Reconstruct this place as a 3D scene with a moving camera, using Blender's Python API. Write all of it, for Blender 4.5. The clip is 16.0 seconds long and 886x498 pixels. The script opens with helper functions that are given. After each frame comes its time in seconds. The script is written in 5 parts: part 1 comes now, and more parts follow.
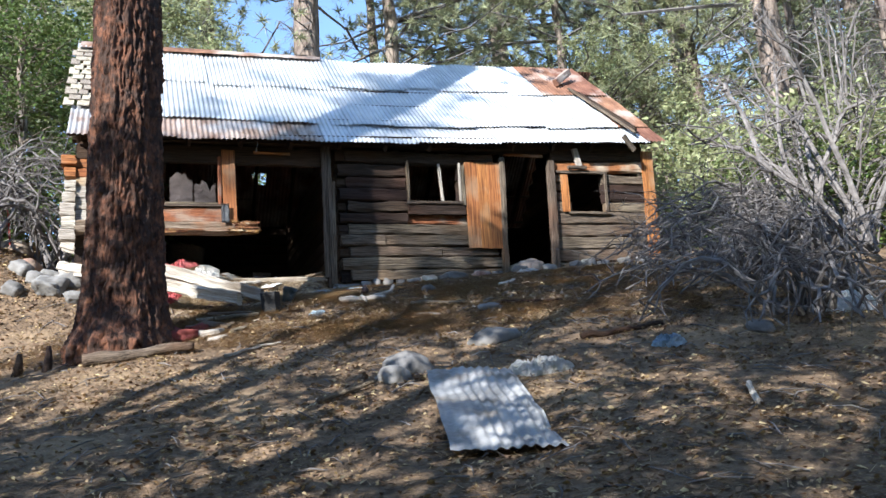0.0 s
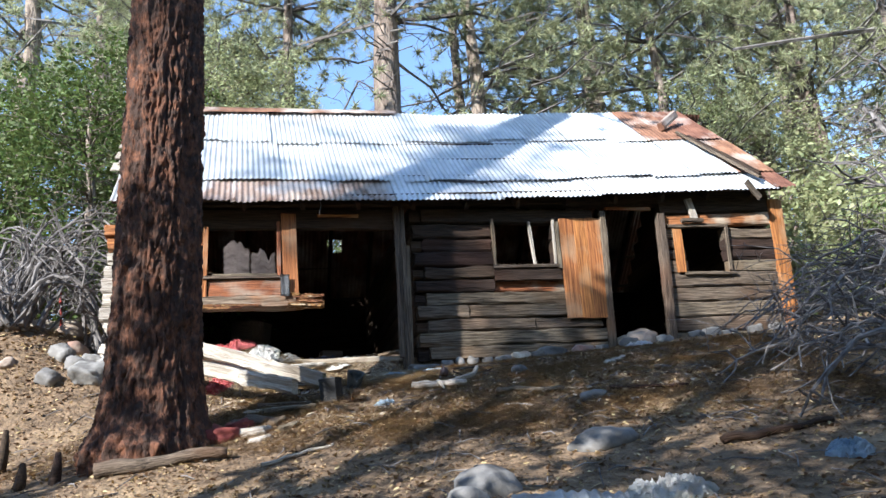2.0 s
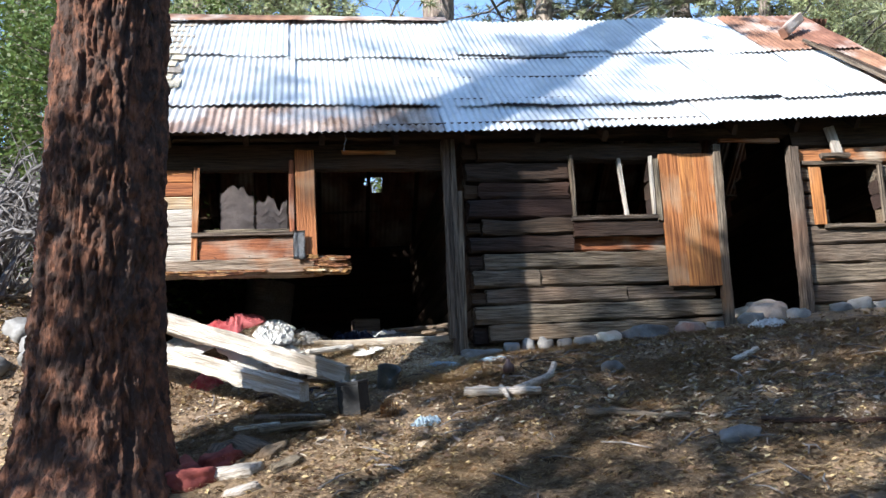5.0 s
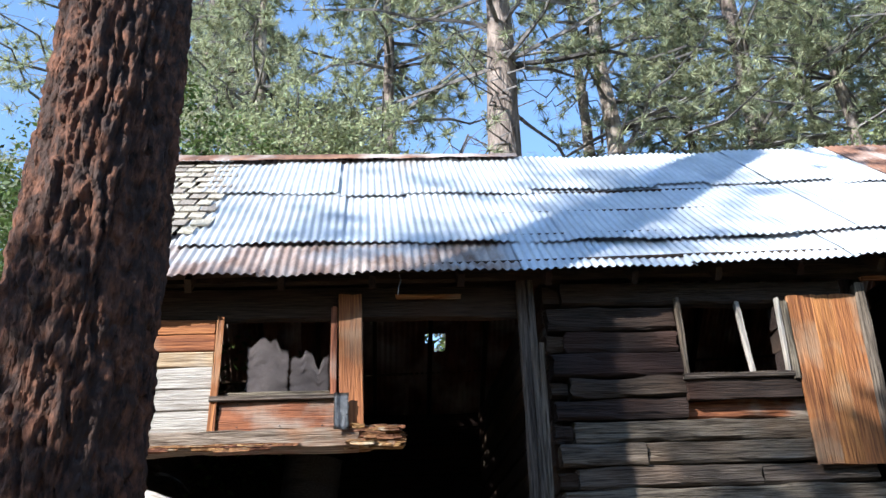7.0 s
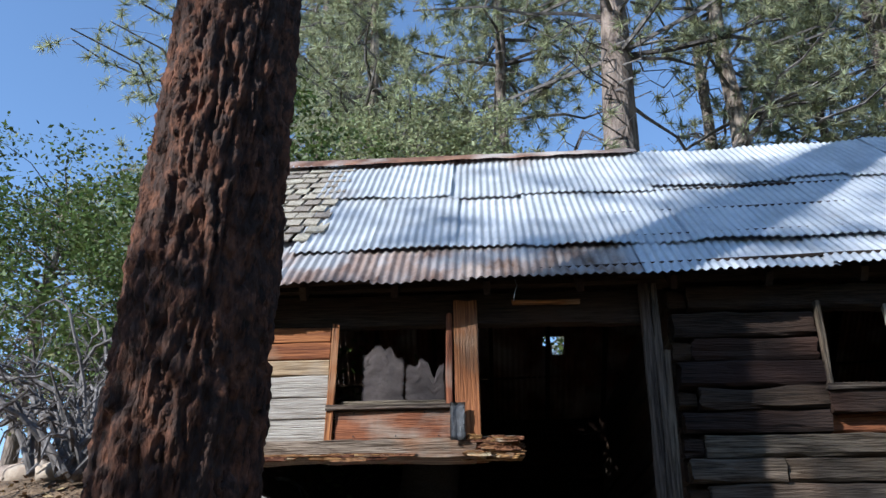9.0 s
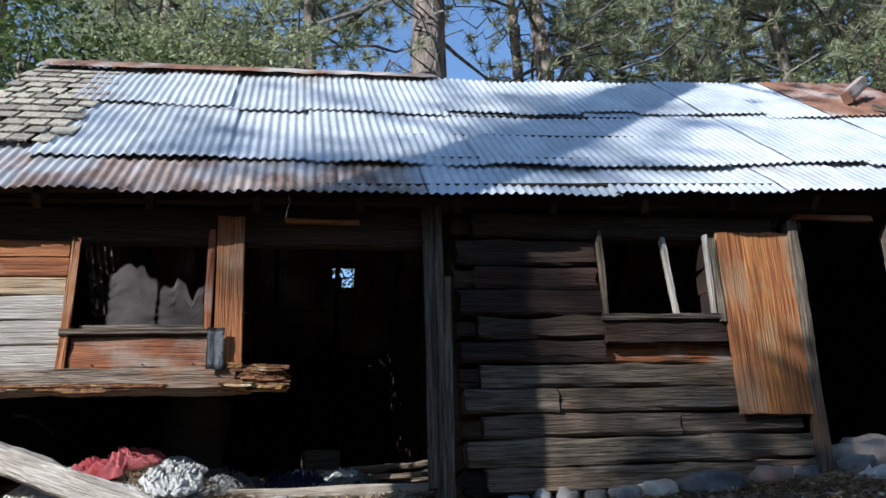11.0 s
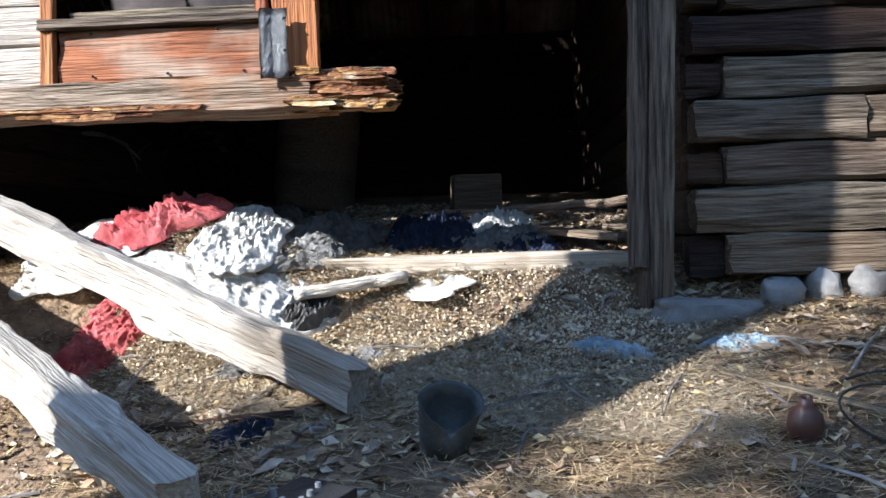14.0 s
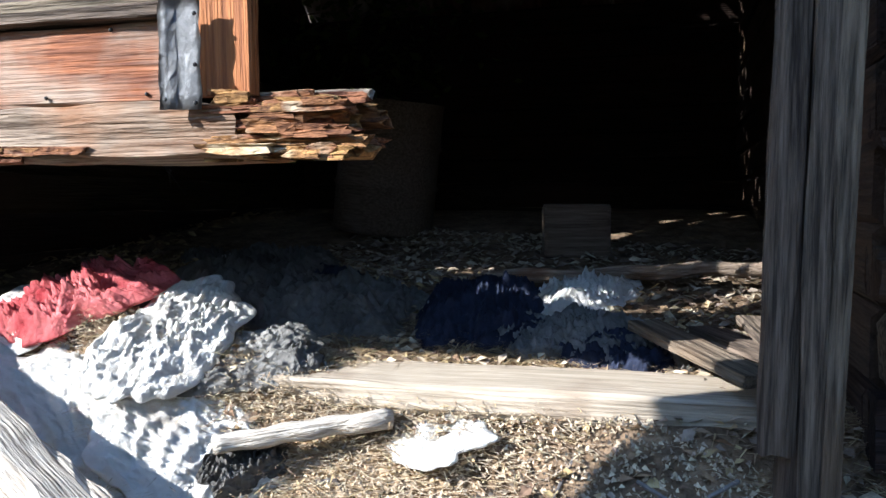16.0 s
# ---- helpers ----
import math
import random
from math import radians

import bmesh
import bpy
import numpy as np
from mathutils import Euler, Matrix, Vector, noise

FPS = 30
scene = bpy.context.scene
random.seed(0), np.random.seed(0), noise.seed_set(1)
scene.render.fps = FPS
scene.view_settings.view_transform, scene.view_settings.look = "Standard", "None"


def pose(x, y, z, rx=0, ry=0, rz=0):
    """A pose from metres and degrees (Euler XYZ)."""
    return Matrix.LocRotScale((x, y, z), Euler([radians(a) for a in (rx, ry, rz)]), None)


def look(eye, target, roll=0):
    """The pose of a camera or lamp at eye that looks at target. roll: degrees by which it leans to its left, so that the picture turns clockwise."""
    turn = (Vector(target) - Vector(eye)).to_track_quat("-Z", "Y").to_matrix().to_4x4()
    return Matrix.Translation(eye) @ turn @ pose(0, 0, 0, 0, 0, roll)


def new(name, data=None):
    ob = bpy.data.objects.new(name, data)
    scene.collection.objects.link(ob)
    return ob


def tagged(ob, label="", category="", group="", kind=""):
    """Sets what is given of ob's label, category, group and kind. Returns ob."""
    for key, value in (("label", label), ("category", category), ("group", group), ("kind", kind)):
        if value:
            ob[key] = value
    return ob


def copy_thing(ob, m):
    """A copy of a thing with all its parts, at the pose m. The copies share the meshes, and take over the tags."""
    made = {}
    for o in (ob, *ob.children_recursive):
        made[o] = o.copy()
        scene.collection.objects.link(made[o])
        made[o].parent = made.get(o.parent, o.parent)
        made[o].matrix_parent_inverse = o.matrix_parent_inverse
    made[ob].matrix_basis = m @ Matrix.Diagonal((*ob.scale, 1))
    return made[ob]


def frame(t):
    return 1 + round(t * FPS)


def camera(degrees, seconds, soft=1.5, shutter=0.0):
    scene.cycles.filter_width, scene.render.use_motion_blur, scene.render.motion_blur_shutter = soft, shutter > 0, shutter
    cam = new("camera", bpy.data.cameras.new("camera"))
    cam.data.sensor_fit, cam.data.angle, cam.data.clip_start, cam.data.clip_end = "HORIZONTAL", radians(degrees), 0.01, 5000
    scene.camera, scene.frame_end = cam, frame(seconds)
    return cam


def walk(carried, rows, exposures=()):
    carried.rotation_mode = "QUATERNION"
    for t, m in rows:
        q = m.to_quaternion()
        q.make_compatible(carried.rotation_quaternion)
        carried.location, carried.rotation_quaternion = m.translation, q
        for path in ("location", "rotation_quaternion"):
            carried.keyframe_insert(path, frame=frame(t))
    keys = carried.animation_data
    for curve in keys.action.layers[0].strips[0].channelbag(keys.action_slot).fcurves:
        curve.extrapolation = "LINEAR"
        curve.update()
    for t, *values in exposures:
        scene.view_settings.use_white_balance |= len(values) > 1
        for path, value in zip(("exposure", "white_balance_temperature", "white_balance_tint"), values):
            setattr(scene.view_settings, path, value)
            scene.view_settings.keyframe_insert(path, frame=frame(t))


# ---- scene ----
cam = camera(55.4, 16.0)
PATH = [
    (0, (-0.226, 0.06, 1.021), (-0.194, 2.008, 1.476), -5.0),
    (0.5, (-0.14, 0.493, 1.115), (-0.183, 2.439, 1.572), -5.0),
    (1, (-0.128, 0.871, 1.232), (-0.234, 2.802, 1.742), -4.6),
    (1.5, (-0.163, 1.26, 1.373), (-0.314, 3.16, 1.977), -4.3),
    (2, (-0.106, 1.671, 1.476), (-0.292, 3.562, 2.098), -4.8),
    (2.5, (-0.104, 2.044, 1.56), (-0.347, 3.935, 2.164), -4.3),
    (3, (-0.139, 2.413, 1.688), (-0.3, 4.34, 2.2), -5.1),
    (3.5, (-0.141, 2.833, 1.791), (-0.38, 4.738, 2.352), -4.3),
    (3.7, (-0.154, 3.007, 1.852), (-0.444, 4.911, 2.39), -3.8),
    (5.8, (-0.543, 4.655, 2.623), (-0.893, 6.570, 3.081), -3.9),
    (6, (-0.576, 4.882, 2.482), (-0.932, 6.763, 3.061), -4.6),
    (6.5, (-0.625, 5.168, 2.650), (-1.032, 6.966, 3.426), -3.8),
    (7, (-0.712, 5.328, 2.774), (-1.149, 7.090, 3.615), -2.8),
    (7.5, (-0.827, 5.406, 2.848), (-1.254, 7.149, 3.731), -2.3),
    (8, (-0.856, 5.437, 2.886), (-1.473, 7.137, 3.740), -0.1),
    (8.2, (-0.828, 5.450, 2.954), (-1.568, 7.116, 3.776), 0.8),
    (10.3, (-0.705, 5.716, 2.829), (-1.139, 7.462, 3.703), -3.4),
    (10.5, (-0.679, 5.81, 2.866), (-1.058, 7.575, 3.727), -3.6),
    (11, (-0.669, 6.082, 2.937), (-0.962, 7.929, 3.645), -3.0),
    (11.5, (-0.896, 6.46, 2.967), (-1.001, 8.399, 3.446), -4.0),
    (12, (-1.024, 6.819, 3.038), (-1.093, 8.797, 3.324), -4.9),
    (12.5, (-1.084, 7.232, 3.164), (-1.373, 9.206, 3.313), -4.2),
    (13, (-1.158, 7.574, 3.262), (-1.563, 9.526, 3.424), -3.8),
    (13.5, (-1.163, 7.869, 3.401), (-1.638, 9.812, 3.444), -2.8),
    (14, (-1.082, 8.182, 3.531), (-1.86, 10.024, 3.506), -1.7),
    (14.5, (-1.065, 8.506, 3.596), (-1.995, 10.277, 3.594), -1.0),
    (15, (-1.109, 8.87, 3.706), (-2.0, 10.658, 3.604), -0.6),
    (15.5, (-1.132, 9.271, 3.831), (-2.172, 10.977, 3.75), -0.8),
    (16, (-1.217, 9.574, 3.935), (-2.357, 11.213, 3.821), -0.2),
]
walk(cam, [(t, look(eye, target, roll)) for t, eye, target, roll in PATH],
     exposures=[(0, 1.43, 6050, 9), (3.7, 1.43, 6050, 9), (6, 1.7, 6000, 9), (6.5, 1.75, 5900, 9), (7, 1.4, 5800, 9), (7.5, 1.0, 5700, 9), (8.2, 0.75, 5700, 9), (10.5, 0.6, 5700, 9), (11.0, 0.6, 5700, 9), (11.5, 1.0, 5800, 9), (12, 1.65, 5800, 9), (14, 1.75, 5800, 9), (16, 1.8, 5800, 9)])

# ---------------------------------------------------------------- light
SUN_EL, SUN_AZ = 29.0, 56.6          # height, and the way the light travels, from +x towards +y
world = bpy.data.worlds.new("sky")
scene.world = world
world.use_nodes = True
wn = world.node_tree.nodes
sky = wn.new("ShaderNodeTexSky")
sky.sky_type = "NISHITA"
sky.sun_disc = False
sky.sun_elevation = radians(SUN_EL)
sky.sun_rotation = radians(270 - SUN_AZ)
sky.air_density, sky.dust_density, sky.ozone_density = 1.0, 0.15, 2.0
world.node_tree.links.new(sky.outputs[0], wn["Background"].inputs[0])
wn["Background"].inputs[1].default_value = 0.15
sun = new("sun", bpy.data.lights.new("sun", "SUN"))
sun.data.energy, sun.data.angle, sun.data.color = 5.0, radians(0.5), (1.0, 0.95, 0.87)
ca, sa, ce, se = math.cos(radians(SUN_AZ)), math.sin(radians(SUN_AZ)), math.cos(radians(SUN_EL)), math.sin(radians(SUN_EL))
sun.matrix_world = look((-40 * ca, -40 * sa, 40), (-40 * ca + ca * ce, -40 * sa + sa * ce, 40 - se))

# ---------------------------------------------------------------- materials
def mat(name, c1, c2, scale=4.0, stretch=(1, 1, 1), rough=0.85, metal=0.0, bump=0.3, bscale=30.0, c3=None, c3at=(0.55, 0.7),
        rand=0.0, island=False, detail=8.0, c3scale=1.3, contrast=(0.35, 0.65), trans=0.0, spec=0.3, bdist=0.02):
    """A two-scale node material: c1 to c2 by stretched grain, blotches of c3, relief, and a shift from piece to piece."""
    m = bpy.data.materials.new(name)
    m.use_nodes = True
    nt = m.node_tree
    nd, ln = nt.nodes, nt.links.new
    bsdf = nd["Principled BSDF"]
    tc = nd.new("ShaderNodeTexCoord")
    mp = nd.new("ShaderNodeMapping")
    mp.inputs["Scale"].default_value = stretch
    ln(tc.outputs["Object"], mp.inputs["Vector"])
    src = mp.outputs["Vector"]
    info = nd.new("ShaderNodeObjectInfo")
    geo = nd.new("ShaderNodeNewGeometry")
    rnd = geo.outputs["Random Per Island"] if island else info.outputs["Random"]
    add = nd.new("ShaderNodeVectorMath")
    add.operation = "MULTIPLY_ADD"
    ln(rnd, add.inputs[0])
    add.inputs[1].default_value = (37.0, 53.0, 71.0)
    ln(src, add.inputs[2])
    n1 = nd.new("ShaderNodeTexNoise")
    n1.inputs["Scale"].default_value, n1.inputs["Detail"].default_value, n1.inputs["Roughness"].default_value = scale, detail, 0.65
    ln(add.outputs[0], n1.inputs["Vector"])
    r1 = nd.new("ShaderNodeValToRGB")
    r1.color_ramp.elements[0].position, r1.color_ramp.elements[1].position = contrast
    r1.color_ramp.elements[0].color, r1.color_ramp.elements[1].color = (*c1, 1), (*c2, 1)
    ln(n1.outputs["Fac"], r1.inputs[0])
    col = r1.outputs[0]
    if c3:
        n2 = nd.new("ShaderNodeTexNoise")
        n2.inputs["Scale"].default_value, n2.inputs["Detail"].default_value = c3scale, 5.0
        off = nd.new("ShaderNodeVectorMath")
        off.operation = "MULTIPLY_ADD"
        ln(rnd, off.inputs[0])
        off.inputs[1].default_value = (19.0, 11.0, 29.0)
        ln(tc.outputs["Object"], off.inputs[2])
        ln(off.outputs[0], n2.inputs["Vector"])
        r2 = nd.new("ShaderNodeValToRGB")
        r2.color_ramp.elements[0].position, r2.color_ramp.elements[1].position = c3at
        r2.color_ramp.elements[0].color, r2.color_ramp.elements[1].color = (0, 0, 0, 1), (1, 1, 1, 1)
        ln(n2.outputs["Fac"], r2.inputs[0])
        mx = nd.new("ShaderNodeMixRGB")
        ln(r2.outputs[0], mx.inputs[0])
        ln(col, mx.inputs[1])
        mx.inputs[2].default_value = (*c3, 1)
        col = mx.outputs[0]
    if rand:
        hs = nd.new("ShaderNodeHueSaturation")
        mr = nd.new("ShaderNodeMapRange")
        mr.inputs[3].default_value, mr.inputs[4].default_value = 1 - rand, 1 + rand
        ln(rnd, mr.inputs[0])
        ln(mr.outputs[0], hs.inputs["Value"])
        mh = nd.new("ShaderNodeMapRange")
        mh.inputs[3].default_value, mh.inputs[4].default_value = 0.5 - rand * 0.05, 0.5 + rand * 0.05
        ln(rnd, mh.inputs[0])
        ln(mh.outputs[0], hs.inputs["Hue"])
        ln(col, hs.inputs["Color"])
        col = hs.outputs[0]
    ln(col, bsdf.inputs["Base Color"])
    bsdf.inputs["Roughness"].default_value, bsdf.inputs["Metallic"].default_value = rough, metal
    bsdf.inputs["Specular IOR Level"].default_value = spec
    if bump:
        nb = nd.new("ShaderNodeTexNoise")
        nb.inputs["Scale"].default_value, nb.inputs["Detail"].default_value = bscale, 6.0
        ln(add.outputs[0], nb.inputs["Vector"])
        bp = nd.new("ShaderNodeBump")
        bp.inputs["Strength"].default_value, bp.inputs["Distance"].default_value = bump, bdist
        ln(nb.outputs["Fac"], bp.inputs["Height"])
        ln(bp.outputs[0], bsdf.inputs["Normal"])
    if trans:
        tr = nd.new("ShaderNodeBsdfTranslucent")
        ln(col, tr.inputs["Color"])
        mix = nd.new("ShaderNodeMixShader")
        mix.inputs[0].default_value = trans
        ln(bsdf.outputs[0], mix.inputs[1])
        ln(tr.outputs[0], mix.inputs[2])
        ln(mix.outputs[0], nd["Material Output"].inputs["Surface"])
    return m


GRAIN = (1.1, 24, 24)
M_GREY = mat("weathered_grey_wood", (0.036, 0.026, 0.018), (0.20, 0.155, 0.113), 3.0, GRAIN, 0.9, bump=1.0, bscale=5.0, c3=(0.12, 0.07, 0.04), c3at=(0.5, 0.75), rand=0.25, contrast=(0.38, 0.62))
# Dark log wood, its colour deepened to hold the shade on the walls
M_DARK = mat("dark_shaded_log_wood", (0.012, 0.008, 0.006), (0.065, 0.041, 0.028), 3.0, GRAIN, 0.9, bump=0.9, bscale=5.0, c3=(0.06, 0.03, 0.018), c3at=(0.45, 0.7), rand=0.35)
M_RED = mat("red_brown_board", (0.10, 0.032, 0.013), (0.38, 0.15, 0.06), 3.0, GRAIN, 0.8, bump=0.6, bscale=5.0, c3=(0.36, 0.30, 0.23), c3at=(0.5, 0.68), c3scale=2.2, rand=0.2)
M_ORANGE = mat("orange_brown_board", (0.12, 0.036, 0.011), (0.42, 0.165, 0.052), 2.5, (0.8, 22, 22), 0.75, bump=0.7, bscale=5.0, c3=(0.34, 0.23, 0.14), c3at=(0.5, 0.7), c3scale=1.8, rand=0.15)
M_ROT = mat("rotted_wood", (0.05, 0.018, 0.009), (0.34, 0.165, 0.07), 6.0, (3, 10, 10), 0.95, bump=1.0, bscale=10.0, rand=0.35, c3=(0.45, 0.36, 0.24), c3at=(0.55, 0.7), c3scale=6)
M_BLEACH = mat("bleached_wood", (0.25, 0.21, 0.17), (0.58, 0.53, 0.46), 3.0, (0.9, 26, 26), 0.9, bump=0.9, bscale=5.0, c3=(0.22, 0.17, 0.12), c3at=(0.55, 0.75), rand=0.15)
M_CRACKED = mat("cracked_log_wood", (0.07, 0.045, 0.03), (0.36, 0.28, 0.21), 3.0, (1.0, 20, 20), 0.9, bump=1.0, bscale=5.0, c3=(0.22, 0.10, 0.045), c3at=(0.5, 0.68), c3scale=2.4)
M_SILL = mat("worn_sill_plank", (0.24, 0.195, 0.145), (0.42, 0.36, 0.285), 3.0, GRAIN, 0.9, bump=0.4, bscale=5.0, c3=(0.18, 0.13, 0.09), c3at=(0.55, 0.75), c3scale=3.0)
M_TANBOARD = mat("sun_faded_board", (0.20, 0.12, 0.06), (0.52, 0.38, 0.24), 3.0, GRAIN, 0.85, bump=0.7, bscale=5.0, c3=(0.36, 0.30, 0.23), c3at=(0.5, 0.68), c3scale=2.2, rand=0.2)
M_TWIG = mat("dead_branch_bark", (0.065, 0.057, 0.053), (0.225, 0.205, 0.197), 8.0, (1, 1, 1), 0.9, bump=0.3, island=True, rand=0.3)
M_GALV = mat("galvanised_roof_iron", (0.48, 0.50, 0.52), (0.68, 0.69, 0.70), 3.0, (1, 1, 1), 0.42, 0.35, 0.15, 40, c3=(0.33, 0.27, 0.22), c3at=(0.62, 0.8), c3scale=1.2, rand=0.10, spec=0.5)
M_GALVR = mat("rust_stained_roof_iron", (0.16, 0.085, 0.05), (0.46, 0.38, 0.33), 2.0, (2, 1, 1), 0.6, 0.2, 0.2, 40, c3=(0.42, 0.42, 0.43), c3at=(0.52, 0.66), c3scale=1.6, rand=0.2)
M_RUST = mat("rusted_roof_iron", (0.09, 0.04, 0.026), (0.25, 0.125, 0.08), 2.5, (2, 1, 1), 0.75, 0.1, 0.3, 40, c3=(0.42, 0.36, 0.32), c3at=(0.5, 0.68), c3scale=1.4, rand=0.2)
M_SHINGLE = mat("weathered_shingle", (0.20, 0.17, 0.13), (0.48, 0.42, 0.34), 3.0, (14, 2, 14), 0.95, bump=0.8, bscale=6.0, rand=0.3)
M_BARK = mat("pine_bark", (0.020, 0.012, 0.009), (0.18, 0.078, 0.045), 16.0, (1, 1, 0.45), 0.95, bump=1.0, bscale=26.0, c3=(0.05, 0.03, 0.023), c3at=(0.45, 0.6), c3scale=9.0, bdist=0.04, contrast=(0.38, 0.62))
M_BARKG = mat("grey_bark", (0.06, 0.043, 0.035), (0.31, 0.25, 0.21), 5.0, (2, 2, 0.5), 0.95, bump=1.0, bscale=12.0, rand=0.35, bdist=0.05)
# Sunlit and shaded twins of one oak leaf; the light is in the colour
M_LEAF = mat("oak_leaf", (0.17, 0.195, 0.09), (0.42, 0.43, 0.23), 1.2, rough=0.55, bump=0, island=True, rand=0.4, trans=0.45)
M_LEAFD = mat("shaded_oak_leaf", (0.05, 0.08, 0.022), (0.14, 0.18, 0.05), 1.2, rough=0.5, bump=0, island=True, rand=0.4, trans=0.35)
M_NEEDLE = mat("pine_needles", (0.19, 0.21, 0.12), (0.47, 0.48, 0.29), 0.9, rough=0.5, bump=0, island=True, rand=0.4, trans=0.4)
M_LITTER = mat("dry_leaf", (0.16, 0.10, 0.05), (0.42, 0.30, 0.18), 9.0, rough=0.85, bump=0, island=True, rand=0.5)
M_PALE = mat("pale_straw", (0.32, 0.25, 0.17), (0.62, 0.52, 0.38), 9.0, rough=0.9, bump=0, island=True, rand=0.3)
M_CHIP = mat("pale_leaf_chip", (0.20, 0.15, 0.105), (0.48, 0.40, 0.31), 9.0, rough=0.85, bump=0, island=True, rand=0.45)
M_STRAW = mat("dry_pine_needle", (0.22, 0.145, 0.08), (0.50, 0.37, 0.22), 5.0, rough=0.8, bump=0, island=True, rand=0.4)
M_GROUND = mat("forest_duff", (0.050, 0.033, 0.021), (0.27, 0.185, 0.115), 9.0, rough=0.97, bump=1.0, bscale=24.0, c3=(0.32, 0.23, 0.14), c3at=(0.54, 0.72), c3scale=0.9, contrast=(0.3, 0.7), bdist=0.05)
M_ROCK = mat("grey_rock", (0.085, 0.08, 0.075), (0.24, 0.23, 0.22), 5.0, rough=0.85, bump=0.6, bscale=14.0, c3=(0.14, 0.13, 0.12), c3at=(0.5, 0.7), c3scale=4, rand=0.25)
M_TANROCK = mat("tan_rock", (0.26, 0.20, 0.15), (0.48, 0.40, 0.32), 5.0, rough=0.9, bump=0.6, bscale=14.0, c3=(0.33, 0.18, 0.13), c3at=(0.5, 0.7), c3scale=3, rand=0.25)
M_WHITECLOTH = mat("dirty_white_cloth", (0.60, 0.58, 0.54), (0.82, 0.80, 0.77), 5.0, rough=0.95, bump=0.4, bscale=60.0, c3=(0.40, 0.35, 0.30), c3at=(0.58, 0.74), c3scale=5)
M_REDCLOTH = mat("faded_red_cloth", (0.38, 0.04, 0.05), (0.66, 0.20, 0.20), 5.0, rough=0.95, bump=0.4, bscale=60.0)
M_BLUECLOTH = mat("pale_blue_cloth", (0.25, 0.36, 0.46), (0.50, 0.60, 0.68), 5.0, rough=0.95, bump=0.4, bscale=60.0)
M_NAVY = mat("navy_cloth", (0.012, 0.016, 0.035), (0.04, 0.05, 0.09), 5.0, rough=0.95, bump=0.4, bscale=60.0)
M_GREYCLOTH = mat("grey_cloth", (0.10, 0.095, 0.09), (0.26, 0.25, 0.24), 5.0, rough=0.95, bump=0.4, bscale=60.0, rand=0.3)
M_PAPER = mat("torn_dark_paper", (0.11, 0.09, 0.085), (0.20, 0.165, 0.155), 3.0, rough=0.9, bump=0.4, bscale=20.0)
M_BLACK = mat("black_casing", (0.010, 0.010, 0.011), (0.022, 0.022, 0.023), 9.0, rough=0.6, bump=0.15, bscale=60.0, c3=(0.05, 0.045, 0.04), c3at=(0.65, 0.85), c3scale=5)
M_LEAD = mat("dull_lead", (0.15, 0.155, 0.165), (0.32, 0.325, 0.335), 9.0, rough=0.6, metal=0.4, bump=0.3, bscale=30.0)
M_PAIL = mat("old_enamel_pail", (0.035, 0.04, 0.042), (0.10, 0.105, 0.10), 6.0, rough=0.5, metal=0.2, bump=0.3, bscale=30.0, c3=(0.16, 0.08, 0.04), c3at=(0.58, 0.72), c3scale=6)
M_GLASSJUG = mat("brown_jug_glaze", (0.03, 0.014, 0.011), (0.08, 0.035, 0.028), 6.0, rough=0.45, bump=0.1, spec=0.5)
M_PIPE = mat("red_painted_iron", (0.30, 0.03, 0.025), (0.46, 0.08, 0.06), 8.0, rough=0.7, metal=0.1, bump=0.3)
M_BRICK = mat("maroon_scrap_iron", (0.10, 0.02, 0.018), (0.24, 0.06, 0.05), 8.0, rough=0.8, metal=0.1, bump=0.4)
M_DIRTYIRON = mat("dirty_grey_iron", (0.24, 0.24, 0.24), (0.46, 0.455, 0.45), 4.0, rough=0.5, metal=0.3, bump=0.25, bscale=30.0, c3=(0.17, 0.14, 0.11), c3at=(0.54, 0.72), c3scale=3.0)
# Brown dimmed in colour to stand in for the shade of the room
M_DARKBOX = mat("room_shaded_brown", (0.07, 0.045, 0.03), (0.17, 0.12, 0.085), 4.0, GRAIN, 0.9, bump=0.5, bscale=5.0)
M_PLASTIC = mat("white_plastic_bag", (0.62, 0.64, 0.66), (0.84, 0.85, 0.86), 7.0, rough=0.4, bump=0.4, bscale=30.0)

# ---------------------------------------------------------------- helpers
O = Vector((-1.55, 11.47, 3.30))
CAB = Matrix.Translation(O) @ Matrix.Rotation(radians(19.6), 4, "Z")   # u along the front, v inwards, w up
GY = (-120, -10, 0, 3, 6.6, 8.5, 10, 10.6, 11.3, 12, 20, 40, 80, 200)
GZ = (-20, -2.9, -0.42, 0.36, 1.47, 2.22, 2.78, 2.97, 3.2, 3.33, 5.4, 11, 20, 40)


def smooth(a, b, x):
    k = min(1, max(0, (x - a) / (b - a)))
    return k * k * (3 - 2 * k)


